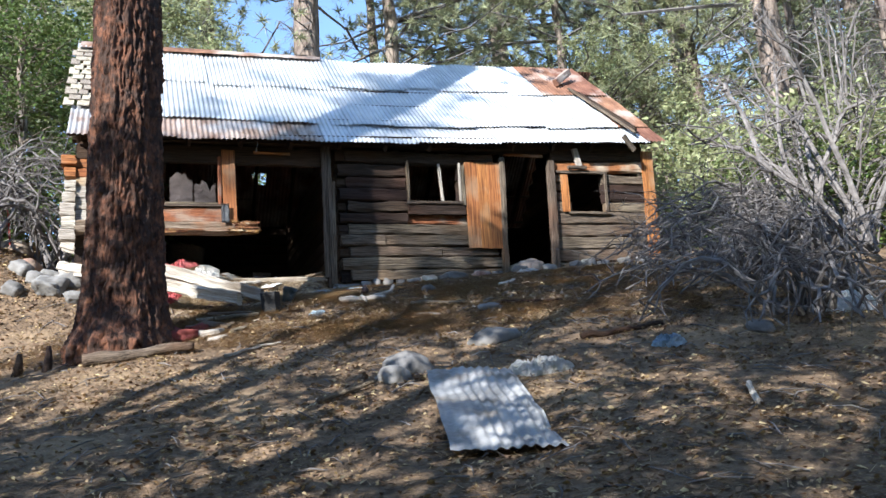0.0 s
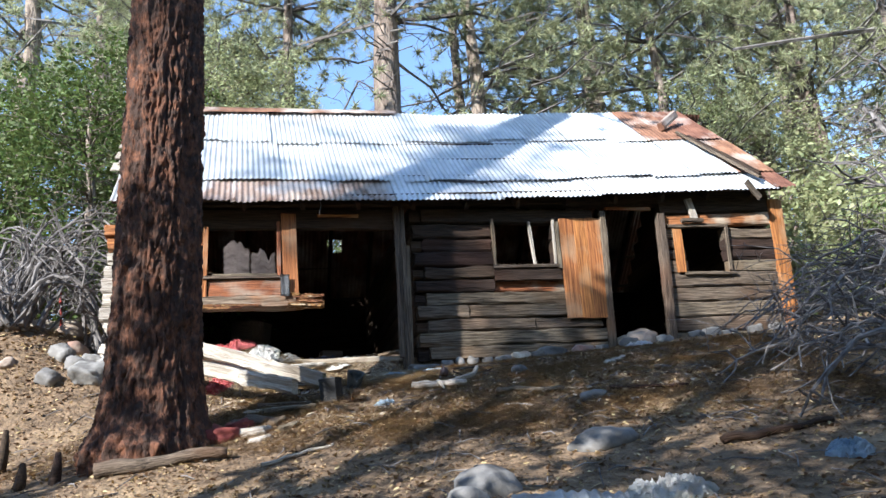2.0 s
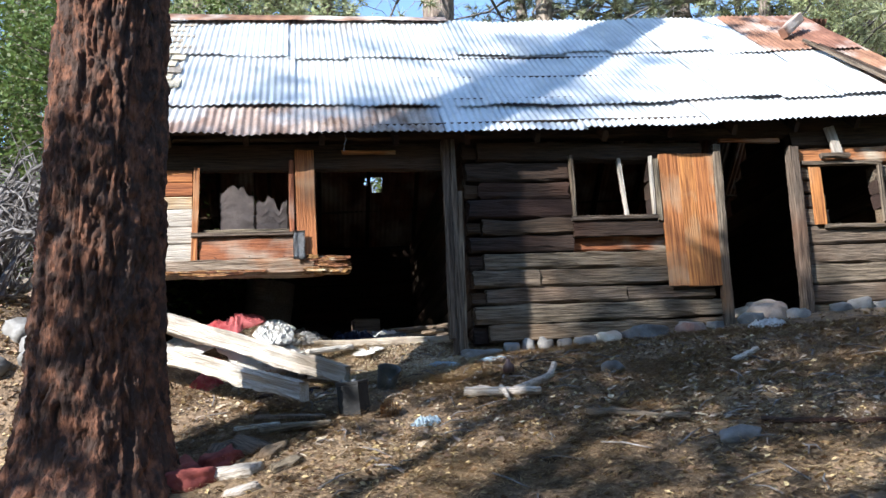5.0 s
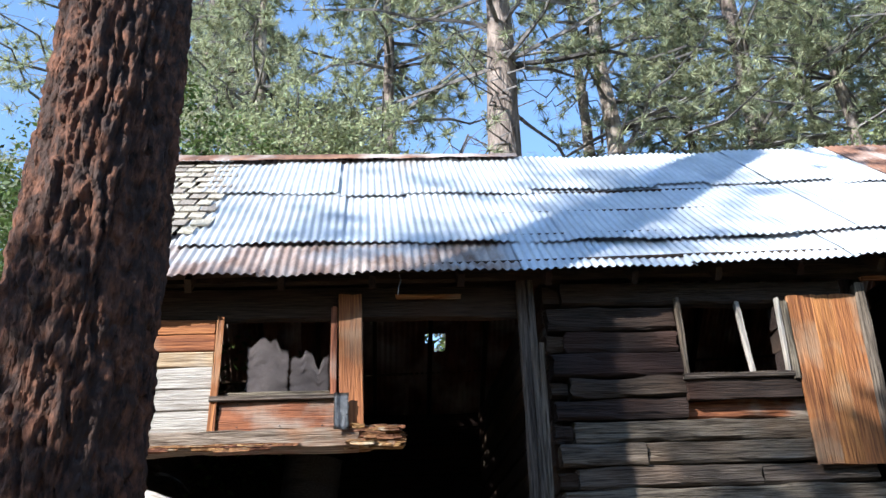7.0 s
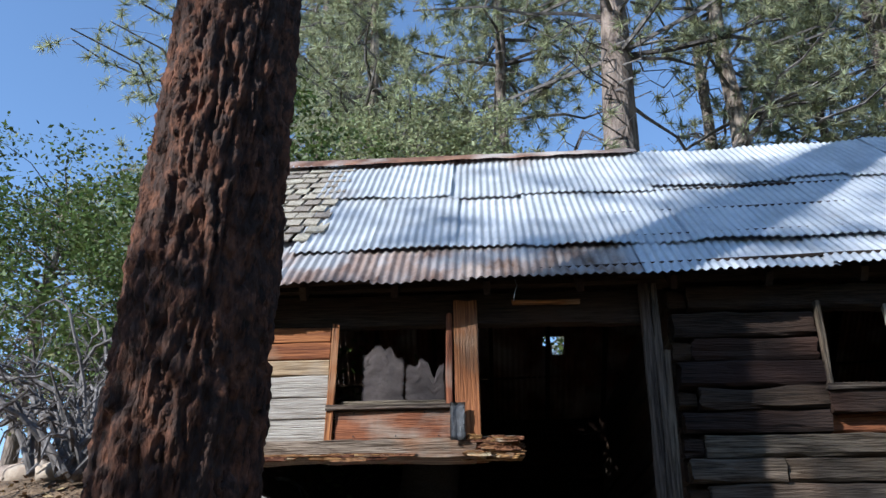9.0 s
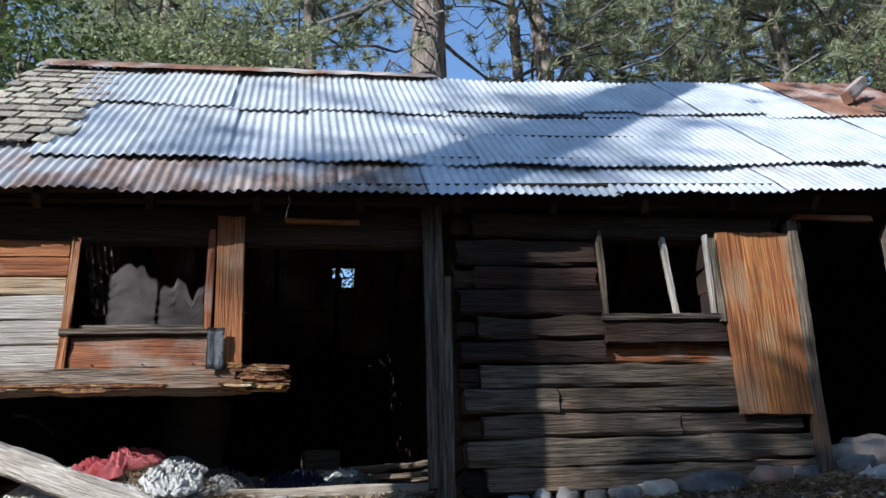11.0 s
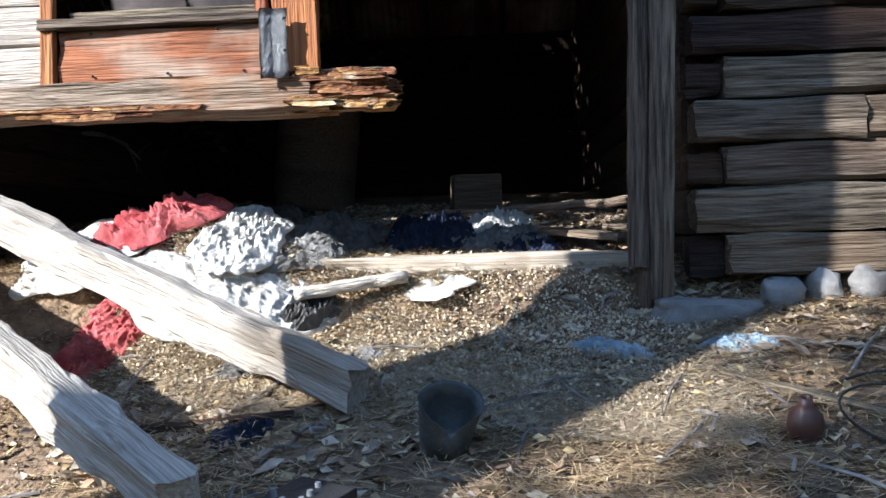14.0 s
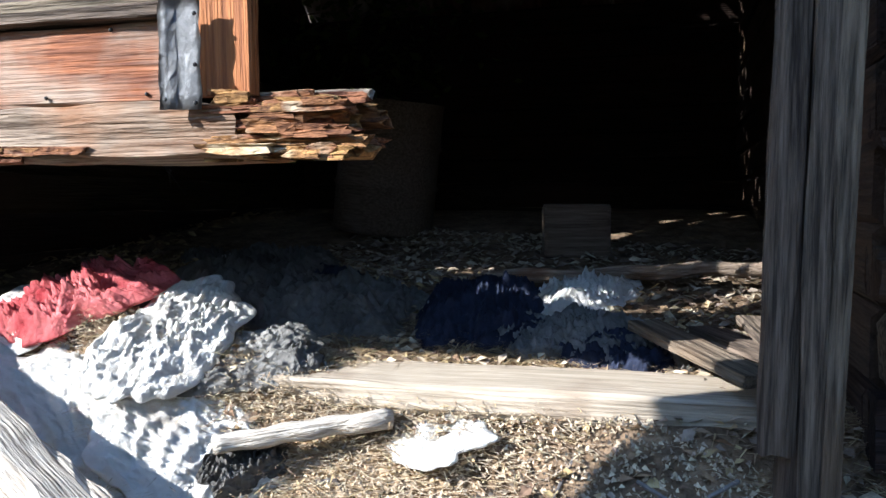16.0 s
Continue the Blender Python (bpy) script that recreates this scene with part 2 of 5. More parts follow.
def ground_at(x, y):
    z = float(np.interp(y, GY, GZ))
    dx, dy = x - O.x, y - O.y
    c, s = math.cos(radians(19.6)), math.sin(radians(19.6))
    u, v = dx * c + dy * s, -dx * s + dy * c
    inside = smooth(-0.05, 0.25, v) * smooth(5.6, 4.6, v) * smooth(-4.2, -3.4, u) * smooth(6.2, 5.2, u)
    z = z * (1 - inside) + (3.42 + 0.02 * max(u, 0) + 0.24 * smooth(0.2, 1.6, v) + 0.2 * smooth(1.6, 3.4, v)) * inside
    near = smooth(40, 20, abs(y))
    z += near * (0.05 * noise.noise((x * 0.6, y * 0.6, 0)) + 0.02 * noise.noise((x * 2.2, y * 2.2, 5)))
    z += smooth(-3.3, -7.0, x) * smooth(8.9, 11.0, y) * 1.1 * (1 - inside)
    z += 0.20 * math.exp(-((x + 3.4) / 0.5) ** 2 - ((y - 10.95) / 0.33) ** 2)
    return z


def cab(u, v, w):
    return CAB @ Vector((u, v, w))


def mesh_of(name, bm, material):
    me = bpy.data.meshes.new(name)
    bm.normal_update()
    bm.to_mesh(me)
    bm.free()
    me.materials.append(material)
    return me


def raw_mesh(name, verts, faces, material, flat=True):
    me = bpy.data.meshes.new(name)
    me.from_pydata(verts, [], faces)
    me.materials.append(material)
    if not flat:
        me.polygons.foreach_set("use_smooth", [True] * len(me.polygons))
    me.update()
    return me


def thing(name, m, label, category, group="", kind=""):
    ob = tagged(new(name), label, category, group, kind)
    ob.empty_display_size = 0.2
    ob.matrix_world = m
    return ob


def part(name, data, material, parent, label="", m=None):
    """Links a bmesh or a mesh as ONE mesh object under a thing or a part, at the pose m in its parent."""
    me = mesh_of(name, data, material) if isinstance(data, bmesh.types.BMesh) else data
    ob = new(name, me)
    ob.parent = parent
    if m is not None:
        ob.matrix_basis = m
    if label:
        ob["label"] = label
    return ob


def solo(name, data, material, m, label, category, group="", kind=""):
    me = mesh_of(name, data, material) if isinstance(data, bmesh.types.BMesh) else data
    ob = tagged(new(name, me), label, category, group, kind)
    ob.matrix_world = m
    return ob


def plank(length, high, thick, rough=0.006, seg=0, seed=0.0, ragged=0.0, bow=0.0):
    """A worn board along x from 0 to length, y 0 to thick, z 0 to high, with uneven edges and eased corners."""
    n = seg or max(4, int(length / 0.12))
    bm = bmesh.new()
    b = min(high, thick) * 0.14
    prof = [(b, 0), (thick - b, 0), (thick, b), (thick, high - b), (thick - b, high), (b, high), (0, high - b), (0, high * 0.66), (0, high * 0.33), (0, b)]
    rings = []
    for i in range(n + 1):
        x = length * i / n
        ring = []
        for j, (y, z) in enumerate(prof):
            k = noise.noise((x * 2.3 + seed * 7.1, j * 1.7, seed * 3.3))
            k2 = noise.noise((x * 9.0 + seed * 5.1, j * 2.7, seed))
            d = rough * (k * 1.4 + k2 * 0.6)
            xx = x
            if ragged and i in (0, n):
                xx += (1 if i else -1) * ragged * noise.noise((j * 0.9, seed * 4.4, i)) * 1.5
            ring.append(bm.verts.new((xx, y + d * (1 if y < thick / 2 else -0.6), z + d * (1 if z < high / 2 else -1) + bow * math.sin(math.pi * i / n))))
        rings.append(ring)
    for a, c in zip(rings, rings[1:]):
        for j in range(len(prof)):
            k = (j + 1) % len(prof)
            bm.faces.new((a[j], c[j], c[k], a[k]))
    bm.faces.new(rings[0])
    bm.faces.new(rings[-1][::-1])
    bmesh.ops.recalc_face_normals(bm, faces=bm.faces)
    return bm


def between(a, b, roll=0.0):
    """A pose at a whose x axis runs to b and whose z axis is as upright as it can be."""
    a, b = Vector(a), Vector(b)
    x = (b - a).normalized()
    up = Vector((0, 0, 1)) if abs(x.z) < 0.9 else Vector((0, -1, 0))
    y = up.cross(x).normalized()
    z = x.cross(y)
    m = Matrix((x, y, z)).transposed().to_4x4()
    return Matrix.Translation(a) @ m @ Matrix.Rotation(radians(roll), 4, "X")


def tube(verts, faces, pts, radii, sides=6, wob=0.0, seed=0.0):
    """Adds a tapered tube through pts to verts and faces."""
    base = len(verts)
    n = len(pts)
    ref = Vector((0.31, 0.17, 0.93))
    for i, p in enumerate(pts):
        t = (Vector(pts[min(i + 1, n - 1)]) - Vector(pts[max(i - 1, 0)])).normalized()
        a = t.cross(ref)
        if a.length < 0.1:
            a = t.cross(Vector((1, 0, 0)))
        a.normalize()
        b = t.cross(a)
        for j in range(sides):
            q = 2 * math.pi * j / sides
            r = radii[i] * (1 + wob * noise.noise((p[0] * 3 + seed, p[2] * 3, j * 1.3)))
            verts.append(tuple(Vector(p) + a * (r * math.cos(q)) + b * (r * math.sin(q))))
    for i in range(n - 1):
        for j in range(sides):
            k = (j + 1) % sides
            faces.append((base + i * sides + j, base + i * sides + k, base + (i + 1) * sides + k, base + (i + 1) * sides + j))
    faces.append(tuple(base + j for j in range(sides))[::-1])
    faces.append(tuple(base + (n - 1) * sides + j for j in range(sides)))


def rock_bm(sx, sy, sz, seed, detail=3, rough=0.25, blocky=1.0):
    bm = bmesh.new()
    bmesh.ops.create_icosphere(bm, subdivisions=detail, radius=1.0)
    for v in bm.verts:
        p = Vector([math.copysign(abs(q) ** blocky, q) for q in v.co])
        k = 1 + rough * noise.noise(p * 1.3 + Vector((seed, 0, 0))) + rough * 0.4 * noise.noise(p * 4 + Vector((seed, 3, 0))) + 0.05 * noise.noise(p * 9 + Vector((seed, 7, 0)))
        q = p * k
        q.z = max(q.z, -0.45)
        v.co = Vector((q.x * sx, q.y * sy, q.z * sz))
    for f in bm.faces:
        f.smooth = True
    return bm


def cloth_bm(lx, ly, high, seed, n=90, fold=16.0):
    """A crumpled cloth lying in a heap."""
    bm = bmesh.new()
    g = []
    for i in range(n + 1):
        row = []
        for j in range(n + 1):
            a, b = i / n * 2 - 1, j / n * 2 - 1
            r = max(abs(a), abs(b))
            ca_, sb_ = a * math.sqrt(1 - b * b / 2), b * math.sqrt(1 - a * a / 2)
            e = 1 + 0.30 * noise.noise((ca_ * 1.4 + seed, sb_ * 1.4, 0)) + 0.16 * noise.noise((ca_ * 4 + seed, sb_ * 4, 2)) * r
            wx, wy = 0.30 * noise.noise((a * 1.6 + seed, b * 1.6, 1)), 0.30 * noise.noise((a * 1.6, b * 1.6 + seed, 7))
            t1 = 6 * noise.noise((a * 1.3 + seed, b * 1.3, 5))
            du, dv = (a + wx) * math.cos(t1) + (b + wy) * math.sin(t1), (b + wy) * math.cos(t1) - (a + wx) * math.sin(t1)
            k = max(0.0, 1 - 2.6 * abs(noise.noise(((a + wx) * fold * 0.24 + seed, (b + wy) * fold * 0.13, 3))))
            k2 = max(0.0, 1 - 2.6 * abs(noise.noise(((b - wy) * fold * 0.34 + (a + wx) * 1.2 + seed, (a - wx) * fold * 0.16, 6))))
            k3 = max(0.0, 1 - 2.8 * abs(noise.noise((du * fold * 0.55 + seed, dv * fold * 0.35, 8))))
            hump = 0.55 + 0.6 * noise.noise((a * 2.4 + seed, b * 2.4, 4))
            z = high * ((1 - r ** 4) * (0.46 * hump + 0.26 * k + 0.22 * k2 + 0.16 * k3) + 0.03)
            row.append(bm.verts.new(((ca_ * e + wx * 0.12) * lx * 0.58, (sb_ * e + wy * 0.12) * ly * 0.58, z)))
        g.append(row)
    for i in range(n):
        for j in range(n):
            f = bm.faces.new((g[i][j], g[i + 1][j], g[i + 1][j + 1], g[i][j + 1]))
            f.smooth = True
    bmesh.ops.solidify(bm, geom=bm.faces[:], thickness=0.006)
    return bm


def on_ground(x, y, dz=0.0, rz=0.0, tilt=True):
    z = ground_at(x, y)
    e = 0.25
    nx = (ground_at(x - e, y) - ground_at(x + e, y)) / (2 * e)
    ny = (ground_at(x, y - e) - ground_at(x, y + e)) / (2 * e)
    m = Matrix.Translation((x, y, z + dz))
    if tilt:
        m = m @ Vector((0, 0, 1)).rotation_difference(Vector((nx, ny, 1))).to_matrix().to_4x4()
    return m @ Matrix.Rotation(radians(rz), 4, "Z")


# ---------------------------------------------------------------- ground
xs = np.concatenate([np.linspace(-160, -14, 22), np.linspace(-13, -6.2, 18), np.linspace(-6, 6, 121), np.linspace(6.3, 14, 20), np.linspace(16, 160, 22)])
ys = np.concatenate([np.linspace(-120, -4, 26), np.linspace(-3.5, 3.9, 38), np.linspace(4, 13, 121), np.linspace(13.2, 20, 26), np.linspace(21, 200, 40)])
gv = [(float(x), float(y), ground_at(float(x), float(y))) for y in ys for x in xs]
nx_ = len(xs)
gf = [(j * nx_ + i, j * nx_ + i + 1, (j + 1) * nx_ + i + 1, (j + 1) * nx_ + i) for j in range(len(ys) - 1) for i in range(nx_ - 1)]
ground = tagged(new("ground", raw_mesh("ground", gv, gf, M_GROUND, flat=False)), "sloping forest floor of brown needles and dust", "ground", kind="structure")

# ---------------------------------------------------------------- cabin walls
rng = random.Random(4)


def wall(name, label):
    return thing(name, CAB, label, "wall", kind="structure")


def put_board(parent, name, u0, u1, w0, w1, v, thick, material, slope=0.0, rough=0.006, ragged=0.01, label=""):
    """A level board on the front, its face at v."""
    bm = plank(u1 - u0, w1 - w0, thick, rough, seed=rng.random() * 50, ragged=ragged)
    return part(name, bm, material, parent, label, Matrix.Translation((u0, v, w0)) @ Matrix.Rotation(-slope, 4, "Y"))


def put_post(parent, name, a, b, wide, v, thick, material, rough=0.004, ragged=0.01, label=""):
    """An upright board from (u, w) a to b: its left edge runs through both."""
    length = math.hypot(b[0] - a[0], b[1] - a[1])
    bm = plank(length, wide, thick, rough, seed=rng.random() * 50, ragged=ragged)
    ang = math.atan2(b[1] - a[1], b[0] - a[0])
    m = Matrix.Translation((a[0], v, a[1])) @ Matrix.Rotation(-ang, 4, "Y") @ Matrix.Translation((0, 0, -wide))
    return part(name, bm, material, parent, label, m)


front = wall("wall_front", "log front wall of a cabin, weathered grey, dark upper logs deepened for shade")
# middle stretch: hewn logs between the doorway post and the small door
edges = [0.05, 0.22, 0.40, 0.56, 0.73, 0.90, 1.06, 1.22, 1.42, 1.60, 1.80, 2.00]
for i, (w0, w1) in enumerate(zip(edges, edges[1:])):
    # Upper logs are dark brown, deepened in colour for the shade under the eave
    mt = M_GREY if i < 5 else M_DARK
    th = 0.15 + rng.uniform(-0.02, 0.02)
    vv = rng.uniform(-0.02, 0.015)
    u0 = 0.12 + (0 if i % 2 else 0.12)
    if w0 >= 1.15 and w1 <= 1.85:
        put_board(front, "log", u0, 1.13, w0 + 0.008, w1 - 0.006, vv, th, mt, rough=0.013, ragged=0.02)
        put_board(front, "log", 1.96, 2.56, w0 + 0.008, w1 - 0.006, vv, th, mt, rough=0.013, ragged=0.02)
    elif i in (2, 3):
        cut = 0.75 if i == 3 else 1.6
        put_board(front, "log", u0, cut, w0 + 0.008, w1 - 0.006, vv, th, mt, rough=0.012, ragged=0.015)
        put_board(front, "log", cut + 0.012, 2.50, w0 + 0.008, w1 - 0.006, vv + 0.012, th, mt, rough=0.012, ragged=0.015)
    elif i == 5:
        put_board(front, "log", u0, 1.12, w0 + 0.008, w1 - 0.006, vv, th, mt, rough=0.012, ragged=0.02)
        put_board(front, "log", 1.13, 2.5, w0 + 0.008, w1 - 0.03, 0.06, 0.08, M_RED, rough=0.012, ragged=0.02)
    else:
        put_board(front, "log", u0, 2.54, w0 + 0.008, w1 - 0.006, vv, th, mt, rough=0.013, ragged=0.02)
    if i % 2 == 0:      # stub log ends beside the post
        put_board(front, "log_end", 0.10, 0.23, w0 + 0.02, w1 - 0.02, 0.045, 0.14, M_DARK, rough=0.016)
# right stretch, with the small window
edges = [0.10, 0.30, 0.50, 0.70, 0.90, 1.10, 1.28, 1.44, 1.58, 1.74, 1.92, 2.12]
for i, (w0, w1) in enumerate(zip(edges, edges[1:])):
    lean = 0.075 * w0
    # Eave shade is in the colour of most upper logs here too
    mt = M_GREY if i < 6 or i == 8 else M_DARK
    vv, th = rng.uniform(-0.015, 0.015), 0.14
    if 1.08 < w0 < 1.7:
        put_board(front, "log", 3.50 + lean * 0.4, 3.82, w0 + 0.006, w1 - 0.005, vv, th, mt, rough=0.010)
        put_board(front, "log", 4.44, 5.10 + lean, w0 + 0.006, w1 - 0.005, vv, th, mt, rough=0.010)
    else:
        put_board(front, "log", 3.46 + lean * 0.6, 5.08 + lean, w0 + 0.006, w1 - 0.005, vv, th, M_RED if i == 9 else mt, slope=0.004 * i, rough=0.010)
# left stretch: clapboards, the broken sill log and the head of the wall
left_w = [0.86, 1.03, 1.19, 1.35, 1.47, 1.60, 1.72]
for i, (w0, w1) in enumerate(zip(left_w, left_w[1:])):
    put_board(front, "clapboard", -3.30, -2.40, w0 + 0.003, w1 - 0.004, -0.02, 0.05, M_BLEACH if i < 3 else (M_TANBOARD if i < 4 else M_ORANGE), rough=0.005, slope=0.006)
put_board(front, "clapboard", -2.335, -1.50, 0.885, 1.085, -0.025, 0.05, M_RED, rough=0.006, label="red-brown board under the window")
put_board(front, "sill_log", -3.32, -1.34, 0.735, 0.88, -0.06, 0.20, M_CRACKED, rough=0.016, ragged=0.02, label="cracked lower log, eaten away below")
for i in range(96):       # the rotted, splintered end
    w0 = rng.uniform(0.735, 0.862)
    u0 = rng.uniform(-1.44, -1.12)
    end = min(u0 + rng.uniform(0.05, 0.17), -0.99 - 0.5 * abs(w0 - 0.80))
    put_board(front, "splinter", u0, end, w0, w0 + rng.uniform(0.012, 0.036), rng.uniform(-0.088, 0.06), rng.uniform(0.03, 0.08), M_ROT, rough=0.012, ragged=0.03)
for i in range(14):
    u0 = rng.uniform(-3.0, -2.1)
    put_board(front, "splinter", u0, u0 + rng.uniform(0.15, 0.4), 0.72 + rng.uniform(0, 0.05), 0.775, -0.075, 0.03, M_ROT, rough=0.008, ragged=0.03)
put_board(front, "lath", -1.30, -1.02, 0.875, 0.90, 0.0, 0.03, M_BLEACH)
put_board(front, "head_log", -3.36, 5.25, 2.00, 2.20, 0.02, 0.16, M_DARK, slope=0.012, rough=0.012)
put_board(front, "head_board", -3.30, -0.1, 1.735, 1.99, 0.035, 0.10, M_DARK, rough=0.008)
put_board(front, "lath", -1.05, -0.55, 1.875, 1.905, -0.02, 0.03, M_ORANGE)
put_board(front, "lath", 2.75, 3.40, 1.98, 2.02, -0.02, 0.03, M_ORANGE)
for i in range(7):        # bleached log ends crossing at the corner
    put_board(front, "log_end", -3.46 + rng.uniform(-0.03, 0.03), -3.305, 0.62 + 0.165 * i, 0.765 + 0.165 * i, -0.07 + rng.uniform(-0.03, 0.02), 0.16, M_BLEACH if i < 5 else M_ORANGE, rough=0.012, ragged=0.02)
# trims and posts
put_post(front, "jamb", (-1.475, 0.89), (-1.49, 1.90), 0.175, -0.045, 0.05, M_ORANGE, label="orange-brown window jamb board")
put_post(front, "trim", (-2.40, 0.87), (-2.385, 1.735), 0.05, -0.045, 0.035, M_ORANGE)
put_post(front, "trim", (-1.545, 1.10), (-1.545, 1.80), 0.045, -0.04, 0.04, M_RED)
put_board(front, "window_ledge", -2.40, -1.48, 1.09, 1.125, -0.06, 0.09, M_GREY, rough=0.004)
put_board(front, "sash_rail", -2.30, -1.55, 1.135, 1.165, 0.0, 0.04, M_GREY, rough=0.003)
put_post(front, "doorway_post", (-0.145, 0.10), (-0.11, 2.0), 0.075, -0.05, 0.07, M_GREY, rough=0.006)
put_post(front, "doorway_post", (-0.068, -0.02), (-0.034, 2.0), 0.052, -0.06, 0.07, M_GREY, rough=0.006)
put_post(front, "doorway_post", (-0.034, -0.14), (0.014, 1.48), 0.042, -0.07, 0.07, M_GREY, rough=0.006)
put_post(front, "doorway_post", (-0.11, -0.14), (-0.10, 0.16), 0.07, -0.03, 0.09, M_GREY, rough=0.006, ragged=0.03)
put_post(front, "trim", (1.125, 1.18), (1.14, 1.84), 0.035, -0.05, 0.05, M_GREY)
put_board(front, "window_ledge", 1.11, 1.98, 1.185, 1.225, -0.06, 0.12, M_GREY)
put_board(front, "window_ledge", 1.13, 2.02, 1.03, 1.185, -0.03, 0.06, M_DARK, rough=0.01, ragged=0.02)
put_post(front, "mullion", (1.68, 1.22), (1.64, 1.84), 0.035, 0.01, 0.04, M_BLEACH)
put_post(front, "trim", (1.93, 1.22), (1.955, 1.83), 0.035, -0.05, 0.04, M_BLEACH)
put_post(front, "trim", (1.975, 1.17), (1.995, 1.80), 0.05, -0.055, 0.03, M_GREY)
put_post(front, "door_post", (2.515, 0.0), (2.635, 1.94), 0.085, -0.075, 0.10, M_GREY, rough=0.005)
put_post(front, "door_post", (3.34, 0.05), (3.455, 1.92), 0.115, -0.075, 0.10, M_GREY, rough=0.006)
put_post(front, "trim", (3.64, 1.10), (3.665, 1.70), 0.12, -0.05, 0.03, M_ORANGE)
put_post(front, "trim", (4.41, 1.12), (4.445, 1.73), 0.05, -0.04, 0.03, M_GREY)
put_board(front, "window_ledge", 3.74, 4.5, 1.06, 1.10, -0.05, 0.10, M_GREY)
put_board(front, "window_head", 3.60, 4.5, 1.735, 1.775, -0.04, 0.06, M_GREY)
put_post(front, "corner_post", (5.07, 0.16), (5.205, 2.14), 0.20, -0.06, 0.06, M_ORANGE, rough=0.006, label="orange-brown leaning corner board")
put_post(front, "bracket", (3.96, 1.80), (3.90, 2.12), 0.10, -0.08, 0.05, M_BLEACH)
put_board(front, "bracket", 3.80, 4.12, 1.79, 1.84, -0.09, 0.05, M_GREY)
# split upright boards nailed beside the door
wide = [0.20, 0.17, 0.215]
uu = 2.035
for k, wd in enumerate(wide):
    put_post(front, "upright_board", (uu - 0.02, 0.52 + rng.uniform(-0.006, 0.006)), (uu + 0.02, 1.85 + rng.uniform(-0.012, 0.008)), wd, -0.045 + rng.uniform(-0.004, 0.004), 0.03, M_ORANGE, rough=0.0015, label="upright board, orange above and grey below")
    uu += wd - 0.002
# tin patch on the corner of the window
bm = bmesh.new()
n = 8
g = [[bm.verts.new((-1.515 + 0.105 * i / n + 0.006 * noise.noise((j * 0.7, i, 3)), -0.092 - 0.008 * noise.noise((i * 0.6, j * 0.6, 9)) - (0.012 if i < 3 else 0), 0.855 + 0.265 * j / n)) for j in range(n + 1)] for i in range(n + 1)]
for i in range(n):
    for j in range(n):
        bm.faces.new((g[i][j], g[i + 1][j], g[i + 1][j + 1], g[i][j + 1])).smooth = True
bmesh.ops.solidify(bm, geom=bm.faces[:], thickness=0.003)
part("tin_patch", bm, M_LEAD, front, "dull grey sheet-metal patch")
for u, w in ((-1.50, 0.88), (-1.42, 0.87), (-1.50, 1.0), (-1.42, 1.08), (-1.42, 0.96), (-2.2, 0.905), (-1.9, 0.905), (-1.6, 0.905), (-2.2, 1.07), (-1.7, 1.07)):
    bm = bmesh.new()
    bmesh.ops.create_icosphere(bm, subdivisions=1, radius=0.006)
    part("nail", bm, M_BLACK, front, m=Matrix.Translation((u, -0.10 if u > -1.55 and u < -1.4 else -0.03, w)))

# torn paper hanging in the window
paper = thing("torn_paper", CAB, "torn dark tar paper hanging behind the empty window", "paper")
for u0, u1, tops in ((-2.17, -1.86, 1.58), (-1.85, -1.56, 1.50)):
    bm = bmesh.new()
    g = []
    nn = 16
    for i in range(nn + 1):
        u = u0 + (u1 - u0) * i / nn
        top = tops + 0.07 * noise.noise((u * 9, tops, 1)) + 0.05 * noise.noise((u * 25, tops, 4)) - (0.14 * math.exp(-((u + 1.64) / 0.04) ** 2)) - (0.05 if u > -1.95 and u < -1.75 else 0)
        g.append([bm.verts.new((u + 0.015 * noise.noise((j, u * 3, 2)), 0.09 + 0.02 * noise.noise((u * 6, j * 0.5, 8)), 1.16 + (top - 1.16) * j / nn)) for j in range(nn + 1)])
    for i in range(nn):
        for j in range(nn):
            bm.faces.new((g[i][j], g[i + 1][j], g[i + 1][j + 1], g[i][j + 1])).smooth = True
    bmesh.ops.solidify(bm, geom=bm.faces[:], thickness=0.003)
    part("sheet", bm, M_PAPER, paper)

# the other walls
DEPTH = 4.5


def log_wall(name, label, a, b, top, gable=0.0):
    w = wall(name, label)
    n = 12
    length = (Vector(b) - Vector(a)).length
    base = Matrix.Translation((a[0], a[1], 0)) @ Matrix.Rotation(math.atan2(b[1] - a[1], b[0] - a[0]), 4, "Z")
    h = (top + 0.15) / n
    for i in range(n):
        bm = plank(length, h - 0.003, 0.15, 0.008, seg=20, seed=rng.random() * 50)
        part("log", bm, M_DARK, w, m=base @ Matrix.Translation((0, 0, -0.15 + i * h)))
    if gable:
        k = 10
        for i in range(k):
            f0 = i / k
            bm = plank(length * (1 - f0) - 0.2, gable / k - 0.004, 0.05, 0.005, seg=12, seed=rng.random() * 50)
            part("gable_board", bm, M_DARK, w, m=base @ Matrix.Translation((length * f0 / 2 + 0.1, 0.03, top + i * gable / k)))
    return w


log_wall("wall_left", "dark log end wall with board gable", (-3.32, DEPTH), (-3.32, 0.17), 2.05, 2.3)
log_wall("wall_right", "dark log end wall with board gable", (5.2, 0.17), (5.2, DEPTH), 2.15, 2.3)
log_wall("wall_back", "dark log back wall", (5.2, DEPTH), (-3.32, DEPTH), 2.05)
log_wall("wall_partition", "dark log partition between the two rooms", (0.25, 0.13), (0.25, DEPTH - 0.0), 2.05)

